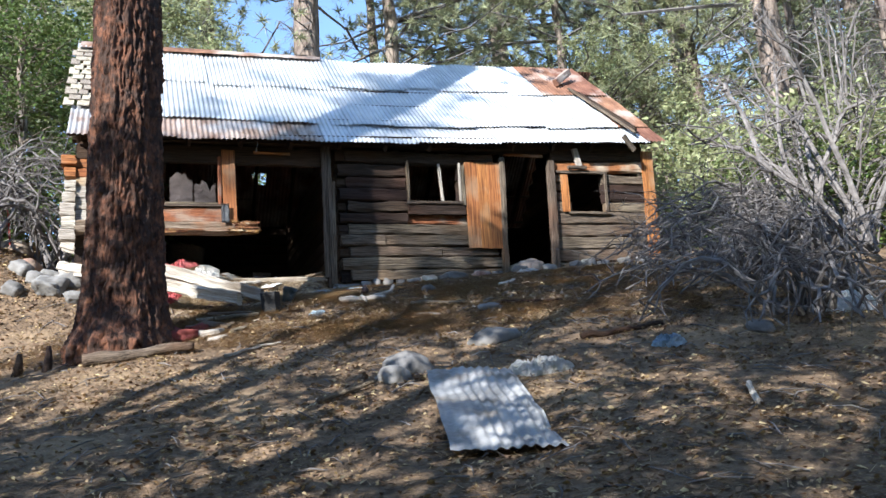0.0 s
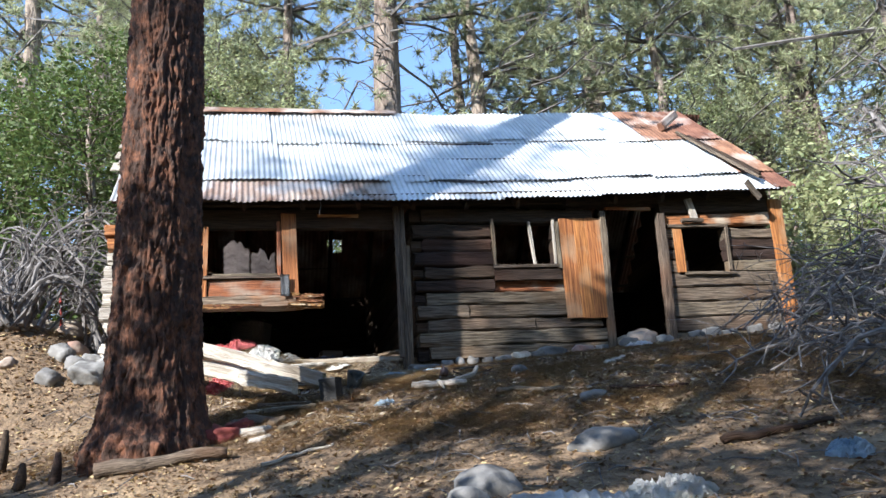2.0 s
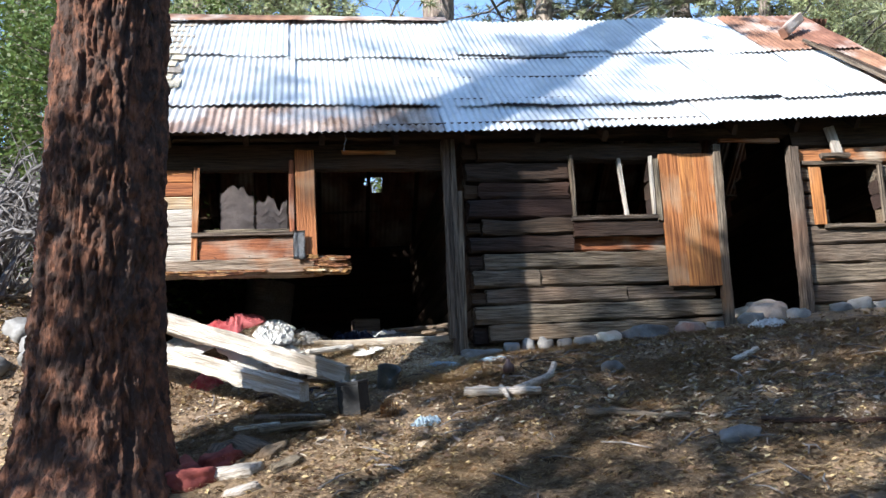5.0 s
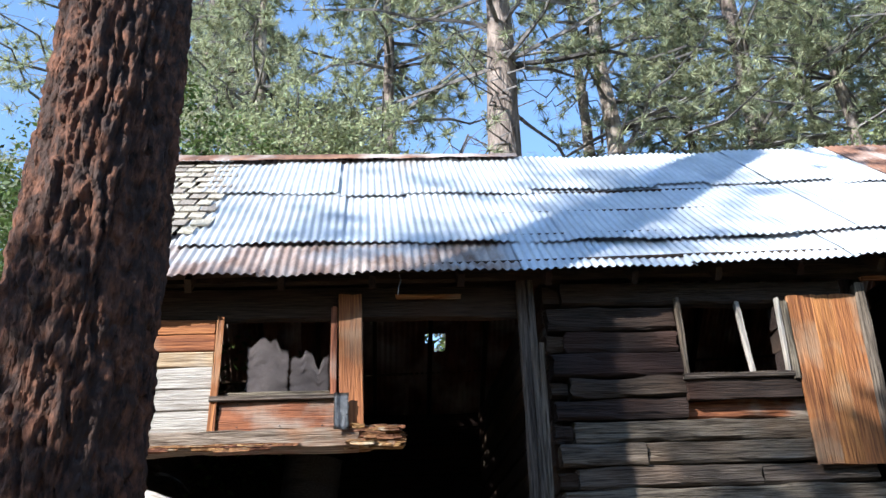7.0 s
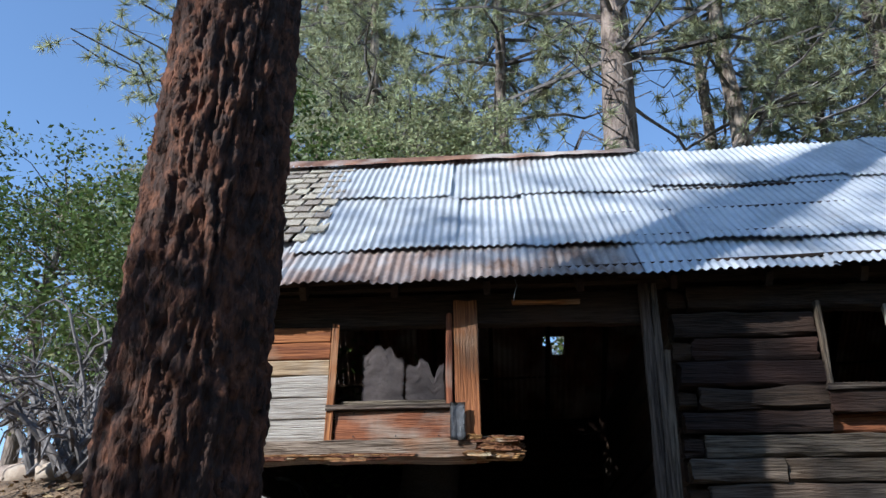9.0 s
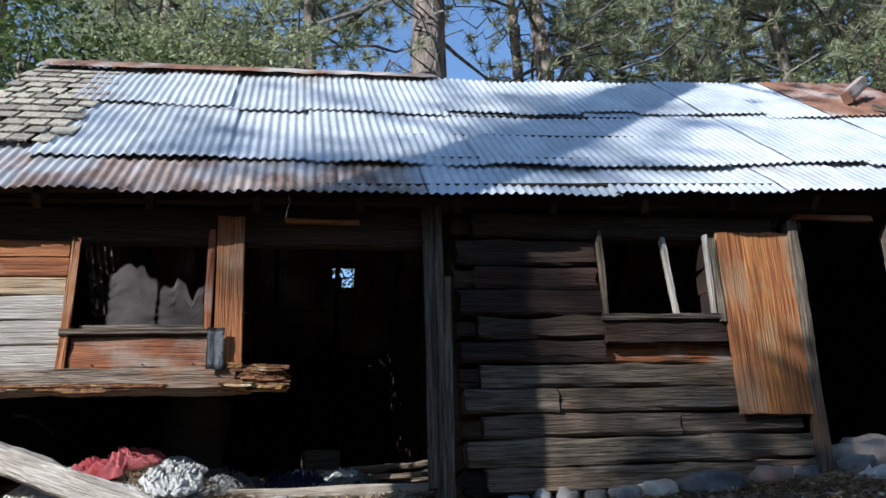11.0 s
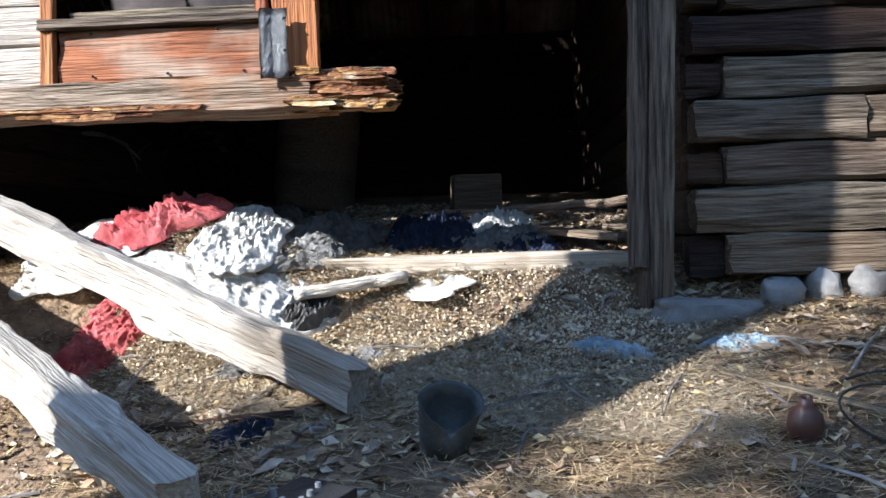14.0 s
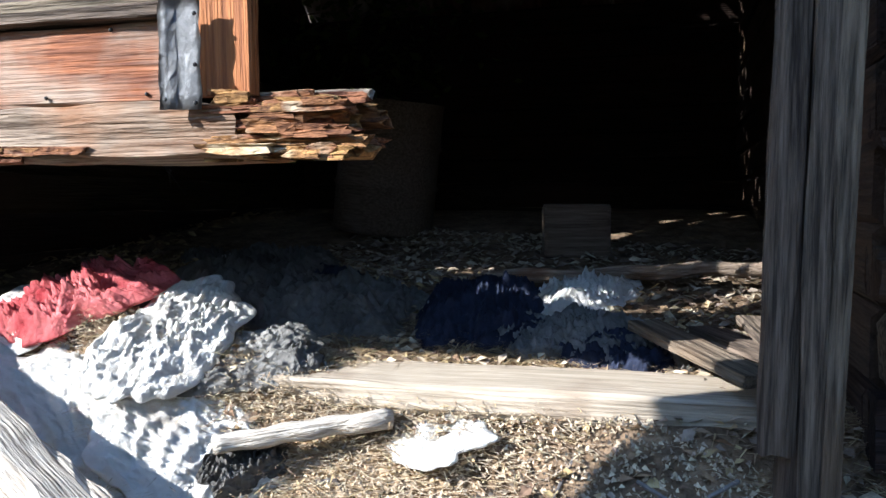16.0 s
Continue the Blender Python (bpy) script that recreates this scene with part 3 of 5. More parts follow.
# ---------------------------------------------------------------- roof
EV, EW, RV, RW = -0.28, 1.955, 2.25, 4.40
SL = math.hypot(RV - EV, RW - EW)


def roof_lift(u):
    return float(np.interp(u, (-3.7, 1.0, 5.6), (0.0, 0.05, 0.27)))


def roof_point(u, s, lift=0.0, back=False):
    """A point s metres up the slope from the eave."""
    k = s / SL
    nv, nw = -(RW - EW) / SL, (RV - EV) / SL
    sag = -0.05 * math.sin(math.pi * k) * math.exp(-((u - 1.6) / 2.2) ** 2)
    v, w = EV + (RV - EV) * k + nv * lift, EW + (RW - EW) * k + nw * (lift + sag) + roof_lift(u)
    return Vector((u, 2 * RV - v if back else v, w))


def sheet(u0, u1, s0, s1, lift, seed, back=False, rows=10, holes=None):
    """Corrugated iron, bent, with a slightly ragged lower edge."""
    pitch, per = 0.068, 6
    n = max(6, int((u1 - u0) / pitch * per))
    vs, fs = [], []
    for j in range(rows + 1):
        for i in range(n + 1):
            u = u0 + (u1 - u0) * i / n
            s = s0 + (s1 - s0) * j / rows
            if j == 0:
                s += 0.016 * noise.noise((u * 4, seed, 0)) + 0.010 * noise.noise((u * 30, seed, 2))
            dent = 0.012 * noise.noise((u * 2.2, s * 2.2, seed)) + 0.007 * noise.noise((u * 7, s * 5, seed + 3))
            vs.append(tuple(roof_point(u + 0.012 * (s - s0) * noise.noise((seed, 1, 1)), s, lift + 0.009 * math.sin(2 * math.pi * u / pitch) + dent + 0.010 * (1 - j / rows), back)))
    for j in range(rows):
        for i in range(n):
            if holes and holes(u0 + (u1 - u0) * (i + 0.5) / n, s0 + (s1 - s0) * (j + 0.5) / rows):
                continue
            fs.append((j * (n + 1) + i, j * (n + 1) + i + 1, (j + 1) * (n + 1) + i + 1, (j + 1) * (n + 1) + i))
    return vs, fs


roof = thing("roof_front", CAB, "corrugated iron roof slope, bright grey with rust streaks", "roof", kind="structure")
u = -3.40
k = 0
while u < 5.45:
    u1 = min(u + 0.66, 5.5)
    drop = 0.02 * math.sin(k * 2.1) - (0.03 if u < -0.2 else 0)
    low = M_GALVR if u < -0.3 else (M_RUST if u > 4.6 else M_GALV)
    vs, fs = sheet(u, u1 + 0.06, 0.0 + drop, 0.98, 0.0 + 0.008 * (k % 2), k * 3.7)
    part("sheet", raw_mesh("sheet", vs, fs, low, False), None, roof, "rust-streaked corrugated sheet" if low is not M_GALV else "grey corrugated sheet")
    u += 0.66
    k += 1
u = -2.80
k = 0
while u < 5.4:
    u1 = min(u + 0.64, 5.5)
    vs, fs = sheet(u, u1 + 0.05, 0.60 + 0.03 * math.sin(k * 1.7) + 0.02 * math.sin(k * 4.3) - 0.06 * max(0, u - 1) / 4, 2.45, 0.030 + 0.008 * (k % 2), k * 5.1 + 9)
    part("sheet", raw_mesh("sheet", vs, fs, M_RUST if u > 4.3 else M_GALV, False), None, roof, "sun-bleached corrugated sheet" if u < 4.3 else "rusted corrugated sheet")
    vs, fs = sheet(u - 0.08, u1 - 0.03, 2.12 + 0.03 * math.sin(k * 2.9) + 0.12 * math.sin(u * 1.1), SL + 0.02, 0.046 + 0.008 * (k % 2), k * 6.3 + 2)
    part("sheet", raw_mesh("sheet", vs, fs, M_RUST if u > 3.9 else M_GALV, False), None, roof, "sun-bleached corrugated sheet" if u < 3.9 else "rusted corrugated sheet")
    u += 0.64
    k += 1
for j in range(12):          # bare shingles at the end of the roof
    for i in range(5):
        s0 = 0.85 + j * 0.21
        uu = -3.50 + i * 0.17 + (0.06 if j % 2 else 0)
        if s0 > SL - 0.25:
            continue
        a, b = roof_point(uu, s0, 0.05), roof_point(uu, s0 + 0.34, 0.02)
        wd = 0.15 + rng.uniform(-0.03, 0.015)
        bm = plank(0.34, wd, 0.014, 0.003, seg=3, seed=rng.random() * 40, ragged=0.01)
        d = (b - a).normalized()
        right = Vector((1, 0, 0))
        nrm = right.cross(d)
        m = Matrix((d, nrm, right)).transposed().to_4x4()
        part("shingle", bm, M_SHINGLE, roof, m=Matrix.Translation(a) @ m)
vs, fs = sheet(-3.44, -2.72, SL - 0.24, SL + 0.03, 0.08, 77.0, rows=3)
part("sheet", raw_mesh("sheet", vs, fs, M_GALV, False), None, roof)
# ridge flashing, rusted
vs, fs = [], []
n = 60
for i in range(n + 1):
    u = -3.40 + 3.85 * i / n
    for s, bk in ((SL - 0.25 + 0.15 * i / n, False), (SL + 0.03, False), (SL - 0.14, True)):
        vs.append(tuple(roof_point(u, s + 0.02 * noise.noise((u * 3, s, 1)), 0.10 + 0.012 * noise.noise((u * 5, s * 9, 3)), bk)))
for i in range(n):
    for j in range(2):
        fs.append((3 * i + j, 3 * i + 3 + j, 3 * i + 4 + j, 3 * i + 1 + j))
part("ridge_cap", raw_mesh("ridge_cap", vs, fs, M_RUST, False), None, roof, "rusted ridge flashing")

roof_b = thing("roof_back", CAB, "corrugated back roof slope with a hole", "roof", kind="structure")
u = -3.40
k = 0
while u < 5.45:
    vs, fs = sheet(u, u + 0.72, -0.1, SL, 0.0 + 0.008 * (k % 2), k * 2.7 + 50, True, rows=30, holes=lambda a, s: ((a + 0.43 + 0.5 * (s - 1.25)) / 0.15) ** 2 + ((s - 1.25) / 0.10) ** 2 < 1 + 0.4 * noise.noise((a * 20, s * 20, 0)))
    part("sheet", raw_mesh("sheet", vs, fs, M_RUST, False), None, roof_b, "rusted corrugated sheet")
    u += 0.66
    k += 1
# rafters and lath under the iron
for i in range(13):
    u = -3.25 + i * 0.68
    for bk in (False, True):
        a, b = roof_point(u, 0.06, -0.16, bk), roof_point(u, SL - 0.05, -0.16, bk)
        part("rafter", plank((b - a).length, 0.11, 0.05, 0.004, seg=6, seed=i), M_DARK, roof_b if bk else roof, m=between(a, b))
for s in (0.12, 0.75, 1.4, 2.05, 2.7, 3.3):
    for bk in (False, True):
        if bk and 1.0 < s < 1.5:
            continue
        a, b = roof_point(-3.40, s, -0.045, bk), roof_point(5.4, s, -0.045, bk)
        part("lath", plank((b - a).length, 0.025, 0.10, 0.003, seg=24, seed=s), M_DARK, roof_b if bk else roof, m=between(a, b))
# loose timber lying on the roof
a, b = roof_point(4.62, 2.35, 0.12), roof_point(5.05, 2.75, 0.20)
solo("loose_plank", plank((b - a).length, 0.13, 0.09, 0.006, seed=3), M_RUST, CAB @ between(a, b), "short rusty-brown plank lying askew on the roof", "plank")
for k2 in range(3):
    a, b = roof_point(4.72 + 0.05 * k2, 2.2 - 0.1 * k2, 0.10), roof_point(4.98 + 0.06 * k2, 0.15 + 0.1 * k2, 0.10)
    solo("loose_batten", plank((b - a).length, 0.035, 0.05, 0.004, seed=5 + k2), M_DARK if k2 else M_GREY, CAB @ between(a, b), "narrow grey batten showing where roof sheets have parted", "batten", "battens on the roof")
solo("loose_tin", plank(0.30, 0.10, 0.02, 0.004, seed=9), M_GREY, CAB @ between((4.86, -0.30, 2.02), (4.66, -0.34, 2.26)), "bent grey scrap hanging from the eave", "scrap")

# ---------------------------------------------------------------- trees
def leaf_quads(vs, fs, centre, spread, count, size, r):
    """Small pointed leaves about a centre."""
    for _ in range(count):
        d = Vector((r.gauss(0, 1), r.gauss(0, 1), r.gauss(0, 0.75))) * (spread * 0.55)
        p = centre + d
        a = Vector((r.uniform(-1, 1), r.uniform(-1, 1), r.uniform(-0.6, 0.6))).normalized()
        b = a.cross(Vector((r.uniform(-1, 1), r.uniform(-1, 1), r.uniform(-1, 1)))).normalized()
        s = size * r.uniform(0.6, 1.3)
        k = len(vs)
        vs += [tuple(p - a * s), tuple(p + b * s * 0.5), tuple(p + a * s), tuple(p - b * s * 0.5)]
        fs.append((k, k + 1, k + 2, k + 3))


def needle_tuft(vs, fs, p, axis, length, count, r):
    for _ in range(count):
        d = (axis * 0.6 + Vector((r.gauss(0, 1), r.gauss(0, 1), r.gauss(0, 1))) * 0.75).normalized()
        side = d.cross(Vector((r.uniform(-1, 1), r.uniform(-1, 1), r.uniform(-1, 1)))).normalized() * (length * 0.05)
        l = length * r.uniform(0.7, 1.2)
        k = len(vs)
        vs += [tuple(p - side), tuple(p + side), tuple(p + d * l)]
        fs.append((k, k + 1, k + 2))


def pine(name, height, r0, crown_from, seed, label, lean=0.0, tufts=9, dead=16, mat_trunk=None):
    r = random.Random(seed)
    root = thing(name, Matrix.Identity(4), label, "tree", "trees round the cabin")
    vs, fs = [], []
    n = 22
    pts = [(lean * height * (i / n) ** 1.3 + 0.12 * noise.noise((i * 0.35, seed, 0)), 0.12 * noise.noise((i * 0.35, seed, 4)), height * i / n - 0.4) for i in range(n + 1)]
    rad = [r0 * (1 - 0.85 * i / n) * (1 + 0.5 * math.exp(-i * 1.2)) for i in range(n + 1)]
    tube(vs, fs, pts, rad, 14, 0.25, seed)
    part("trunk", raw_mesh("trunk", vs, fs, mat_trunk or M_BARKG, False), None, root)
    lv, lf, nv, nf = [], [], [], []

    def axis_at(h):
        k = min(n - 1, max(0, int((h + 0.4) / height * n)))
        return Vector(pts[k])
    h = crown_from
    while h < height - 0.8:
        reach = (height - h) * 0.30 + 0.8
        for _ in range(3):
            q = r.uniform(0, 6.283)
            L = reach * r.uniform(0.6, 1.1)
            o = axis_at(h + r.uniform(0, 0.5))
            d = Vector((math.cos(q), math.sin(q), 0))
            bp = []
            for i in range(6):
                f = i / 5
                bp.append(o + d * (L * f) + Vector((0.25 * L * f * noise.noise((i * 0.9, q, seed)), 0.25 * L * f * noise.noise((i * 0.9, q, seed + 5)), L * (0.10 * f - 0.25 * f * f + 0.22 * f ** 3))))
            tube(lv, lf, bp, [0.045 * (1 - 0.8 * i / 5) + 0.006 for i in range(6)], 4)
            for i in range(tufts):
                f = r.uniform(0.30, 1.0)
                p0 = bp[min(4, int(f * 5))].lerp(bp[min(5, int(f * 5) + 1)], f * 5 % 1)
                p = p0 + Vector((r.gauss(0, 1), r.gauss(0, 1), r.gauss(0, 0.6))) * (0.22 + 0.16 * L * 0.5)
                tube(lv, lf, [p0, p0.lerp(p, 0.5) + Vector((0, 0, 0.04)), p], [0.006, 0.005, 0.003], 3)
                needle_tuft(nv, nf, p, (p - p0).normalized(), 0.25, 34, r)
                needle_tuft(nv, nf, p0.lerp(p, 0.75), (p - p0).normalized(), 0.21, 20, r)
        h += r.uniform(0.42, 0.65)
    for _ in range(dead):
        h = r.uniform(1.5, crown_from + 1.5)
        q = r.uniform(0, 6.283)
        L = r.uniform(0.6, 2.2)
        o = axis_at(h)
        d = Vector((math.cos(q), math.sin(q), 0))
        bp = [o + d * (L * i / 6) + Vector((0.3 * noise.noise((i * 0.8, q, 1)), 0.3 * noise.noise((i * 0.8, q, 6)), -0.10 * L * i / 6 + 0.35 * noise.noise((i * 0.7, q, 3)))) for i in range(7)]
        tube(lv, lf, bp, [0.022 * (1 - i / 7) + 0.004 for i in range(7)], 4)
        for _ in range(3):
            k = r.randrange(2, 6)
            e = bp[k] + Vector((r.gauss(0, 0.3), r.gauss(0, 0.3), r.gauss(-0.1, 0.25)))
            tube(lv, lf, [bp[k], bp[k].lerp(e, 0.5) + Vector((0, 0, 0.08)), e], [0.009, 0.006, 0.003], 3)
    part("limb_work", raw_mesh("limbs", lv, lf, M_TWIG), None, root, "bare grey limbs")["kind"] = "stuff"
    if nf:
        part("crown", raw_mesh("crown", nv, nf, M_NEEDLE), None, root, "long green needles in tufts")["kind"] = "stuff"
    return root


def oak(name, height, r0, spread, seed, label, leafmat, clumps=110, per=46, low=0.25, size=0.075, stems=1, category="tree"):
    r = random.Random(seed)
    root = thing(name, Matrix.Identity(4), label, category, "trees round the cabin" if category == "tree" else "shrubs round the cabin")
    vs, fs, lv, lf = [], [], [], []
    for s in range(stems):
        q0 = r.uniform(0, 6.283)
        out = 0.25 * spread if stems > 1 else 0.12 * spread
        pts = [Vector((math.cos(q0) * out * (i / 9) ** 1.4 + 0.15 * noise.noise((i * 0.5, seed, s)), math.sin(q0) * out * (i / 9) ** 1.4 + 0.15 * noise.noise((i * 0.5, seed, s + 9)), -0.3 + height * 0.8 * i / 9)) for i in range(10)]
        tube(vs, fs, pts, [r0 * (1 - 0.8 * i / 9) + 0.008 for i in range(10)], 8, 0.2, seed)
        for c in range(clumps // stems):
            f = low + (1 - low) * r.random() ** 0.8
            k = min(8, int(f * 9))
            o = pts[k].lerp(pts[k + 1], f * 9 % 1)
            q = r.uniform(0, 6.283)
            L = spread * r.uniform(0.3, 1.0) * (0.55 + 0.9 * math.sin(math.pi * min(1, f * 0.85 + 0.1)))
            e = o + Vector((math.cos(q) * L, math.sin(q) * L, r.uniform(-0.15, 0.5) * L * 0.8))
            if c % 2 == 0:
                mid = o.lerp(e, 0.5) + Vector((r.gauss(0, 0.1), r.gauss(0, 0.1), 0.12 * L))
                tube(vs, fs, [o, mid, e], [r0 * 0.22 * (1 - f * 0.6) + 0.006, 0.010, 0.004], 4)
            leaf_quads(lv, lf, e, 0.20 + 0.10 * spread, per, size, r)
    part("trunk", raw_mesh("trunk", vs, fs, M_BARKG, False), None, root)
    part("crown", raw_mesh("crown", lv, lf, leafmat), None, root)["kind"] = "stuff"
    return root


def stand(ob, x, y, rz=0.0, scale=1.0, label=""):
    m = Matrix.Translation((x, y, ground_at(x, y) - 0.05)) @ Matrix.Rotation(radians(rz), 4, "Z") @ Matrix.Scale(scale, 4)
    c = copy_thing(ob, m)
    if label:
        c["label"] = label
    return c


# the great trunk beside the path
def great_trunk(x, y):
    z0 = ground_at(x, y)
    root = thing("pine_tree", Matrix.Translation((x, y, z0)), "thick red-brown pine trunk with deep furrowed bark", "tree", "trees round the cabin")
    sides, rows, H = 250, 420, 9.5
    vs, fs = [], []
    for j in range(rows + 1):
        h = -0.35 + (H + 0.35) * (j / rows) ** 1.25
        rr = 0.385 + 0.20 * math.exp(-max(h, 0) / 0.32) - 0.010 * h
        cx, cy = 0.012 * h + 0.02 * noise.noise((h * 0.5, 1, 1)), 0.0
        for i in range(sides):
            q = 2 * math.pi * i / sides
            c, s = math.cos(q), math.sin(q)
            flare = 0.10 * math.exp(-max(h, 0) / 0.25) * (noise.noise((c * 1.6, s * 1.6, 3)) + 0.5 * noise.noise((c * 4, s * 4, 5)))
            w = Vector((c * 3.4, s * 3.4, h * 1.6))
            w += 0.50 * noise.noise_vector(Vector((c * 3, s * 3, h * 2.2))) + 0.22 * noise.noise_vector(Vector((c * 9, s * 9, h * 9)))
            furrow = 1 - min(1.0, 3.4 * abs(noise.noise((w.x * 1.6, w.y * 1.6, w.z * 0.75))))
            furrow2 = 1 - min(1.0, 3.0 * abs(noise.noise((w.x * 3.4 + 9, w.y * 3.4, w.z * 2.4))))
            d2 = noise.voronoi(Vector((w.x * 4.2, w.y * 4.2, w.z * 6.5)))[0]
            plate = min(1.0, (d2[1] - d2[0]) * 4)
            bump = 0.040 - 0.042 * furrow - 0.018 * furrow2 + 0.009 * plate + 0.016 * noise.noise((c * 6, s * 6, h * 4)) + 0.010 * noise.noise((c * 22, s * 22, h * 26)) + 0.008 * noise.noise((c * 44, s * 44, h * 50))
            R = rr + flare + bump - 0.03
            vs.append((cx + c * R, cy + s * R, h))
    for j in range(rows):
        for i in range(sides):
            k = (i + 1) % sides
            fs.append((j * sides + i, j * sides + k, (j + 1) * sides + k, (j + 1) * sides + i))
    part("trunk", raw_mesh("trunk", vs, fs, M_BARK, False), None, root)
    r = random.Random(12)
    lv, lf, nv, nf = [], [], [], []
    tube(lv, lf, [(0.1, 0, 9.3), (0.14, 0, 14), (0.2, 0.1, 20)], [0.24, 0.16, 0.05], 10)
    for _ in range(34):
        h = r.uniform(9.8, 19.5)
        q = r.uniform(0, 6.283)
        L = 1.0 + (20 - h) * 0.22
        o = Vector((0.15, 0, h))
        bp = [o + Vector((math.cos(q), math.sin(q), 0)) * (L * i / 4) + Vector((0, 0, 0.1 * noise.noise((i, q, 1)) * L)) for i in range(5)]
        tube(lv, lf, bp, [0.06 - 0.012 * i for i in range(5)], 4)
        for _ in range(12):
            p = bp[r.randrange(2, 5)] + Vector((r.gauss(0, 0.35), r.gauss(0, 0.35), r.gauss(0, 0.2)))
            needle_tuft(nv, nf, p, Vector((0, 0, 1)), 0.26, 26, r)
    part("limb_work", raw_mesh("limbs", lv, lf, M_BARK), None, root)["kind"] = "stuff"
    part("crown", raw_mesh("crown", nv, nf, M_NEEDLE), None, root)["kind"] = "stuff"


great_trunk(-3.42, 8.66)

pine_a = pine("pine_tree", 17, 0.31, 5.2, 11, "tall grey-barked pine with bare lower limbs", tufts=10, dead=34)
pine_b = pine("pine_tree", 20, 0.40, 7.5, 23, "tall grey-barked pine with bare lower limbs", lean=0.02, tufts=11, dead=40)
pine_c = pine("pine_tree", 11, 0.13, 2.2, 37, "young pine with soft green needles", tufts=10, dead=8)
snag = pine("dead_tree", 15, 0.22, 14.2, 53, "dead standing pine, pale and bare", tufts=0, dead=60)
oak_a = oak("oak_tree", 8.5, 0.16, 2.6, 5, "leafy oak, sunlit green put into the leaf colour", M_LEAF, 170, 105, size=0.052)
oak_b = oak("oak_tree", 7.0, 0.13, 2.2, 6, "dark-leaved oak, shade put into the leaf colour", M_LEAFD, 170, 105, size=0.052)
# oak_s to pine_e: crowns shaped to cast shade and dapple from out of view
oak_s = oak("oak_tree", 8.5, 0.14, 2.6, 15, "open-crowned oak added to dapple the clearing", M_LEAF, 75, 40)
oak_c = oak("oak_tree", 10.4, 0.16, 2.6, 27, "broad dark oak added out of view to shade the clearing", M_LEAFD, 66, 95, low=0.30, size=0.075)
oak_n = oak("oak_tree", 13.2, 0.14, 1.25, 29, "narrow dark oak added out of view to shade the wall", M_LEAFD, 30, 74, low=0.86, size=0.08)
oak_y = oak("oak_tree", 12.0, 0.10, 0.5, 33, "slender young oak added out of view to shade the great trunk", M_LEAFD, 22, 60, low=0.5, size=0.07)
oak_t = oak("oak_tree", 14.5, 0.20, 1.2, 19, "tall narrow oak added out of view to shade the wall", M_LEAFD, 62, 50, low=0.76)
pine_e = pine("pine_tree", 29, 0.24, 24.0, 91, "very tall thin-crowned pine added out of view to dapple the roof", tufts=7, dead=4)
pine_d = pine("pine_tree", 15, 0.20, 3.0, 71, "bushy pine with long sunlit needles", tufts=15, dead=8)
bush = oak("shrub", 2.6, 0.04, 1.3, 8, "dense green shrub beside the cabin", M_LEAF, 120, 60, low=0.05, size=0.05, stems=6, category="shrub")
bush_d = oak("shrub", 2.4, 0.04, 1.4, 9, "dense dark green shrub", M_LEAFD, 120, 60, low=0.05, size=0.05, stems=6, category="shrub")

# placed behind the cabin and to its sides
plan = [(pine_b, -2.75, 18.4, 40, 1.0), (pine_d, -7.8, 18.6, 75, 0.95), (pine_a, 2.3, 22.5, 10, 1.1), (snag, 5.9, 23.6, 80, 1.1), (pine_b, 7.0, 24.5, 200, 0.95), (pine_a, 9.6, 28.5, 120, 1.3),
        (pine_a, 6.9, 15.6, 160, 1.0), (pine_c, 4.2, 25.5, 30, 1.2), (pine_a, -0.8, 20.5, 250, 0.9), (pine_a, -11.5, 18.5, 20, 1.0),
        (oak_b, -7.6, 14.8, 0, 0.85), (oak_b, -9.4, 16.5, 90, 0.9), (oak_a, -6.4, 17.5, 60, 0.8), (pine_d, -5.6, 20.6, 0, 1.1), (pine_d, 0.9, 22.5, 140, 0.8), (pine_d, 3.7, 20.8, 210, 0.9), (pine_d, 7.4, 21.5, 20, 1.0), (oak_b, -12.5, 15.5, 200, 1.0),
        (oak_a, 4.6, 20.5, 145, 0.8), (pine_c, 9.3, 19.5, 90, 1.2), (oak_a, 11.5, 22.0, 230, 0.8), (snag, 10.5, 17.5, 0, 1.0),
        (pine_a, 13.5, 24.0, 60, 1.2), (pine_b, 15.0, 19.0, 140, 1.0), (oak_b, 14.0, 15.5, 10, 0.7), (pine_a, 17.5, 30.0, 0, 1.3), 
        (pine_a, -15.0, 28.0, 10, 1.3), (oak_a, -16.0, 21.0, 50, 1.0), (pine_a, -18.0, 35.0, 190, 1.5),
        (pine_b, 12.0, 36.0, 280, 1.4), (pine_a, 22.0, 38.0, 33, 1.5), (oak_a, 8.0, 30.0, 0, 0.9), (oak_a, -3.0, 32.0, 120, 0.9), (oak_a, 4.0, 36.0, 60, 1.0), (oak_b, 17.0, 34.0, 150, 1.0), 
        (snag, 8.4, 14.0, 140, 0.8), (snag, -1.4, 23.0, 50, 1.0)]
for ob, x, y, rz, sc in plan:
    stand(ob, x, y, rz, sc)
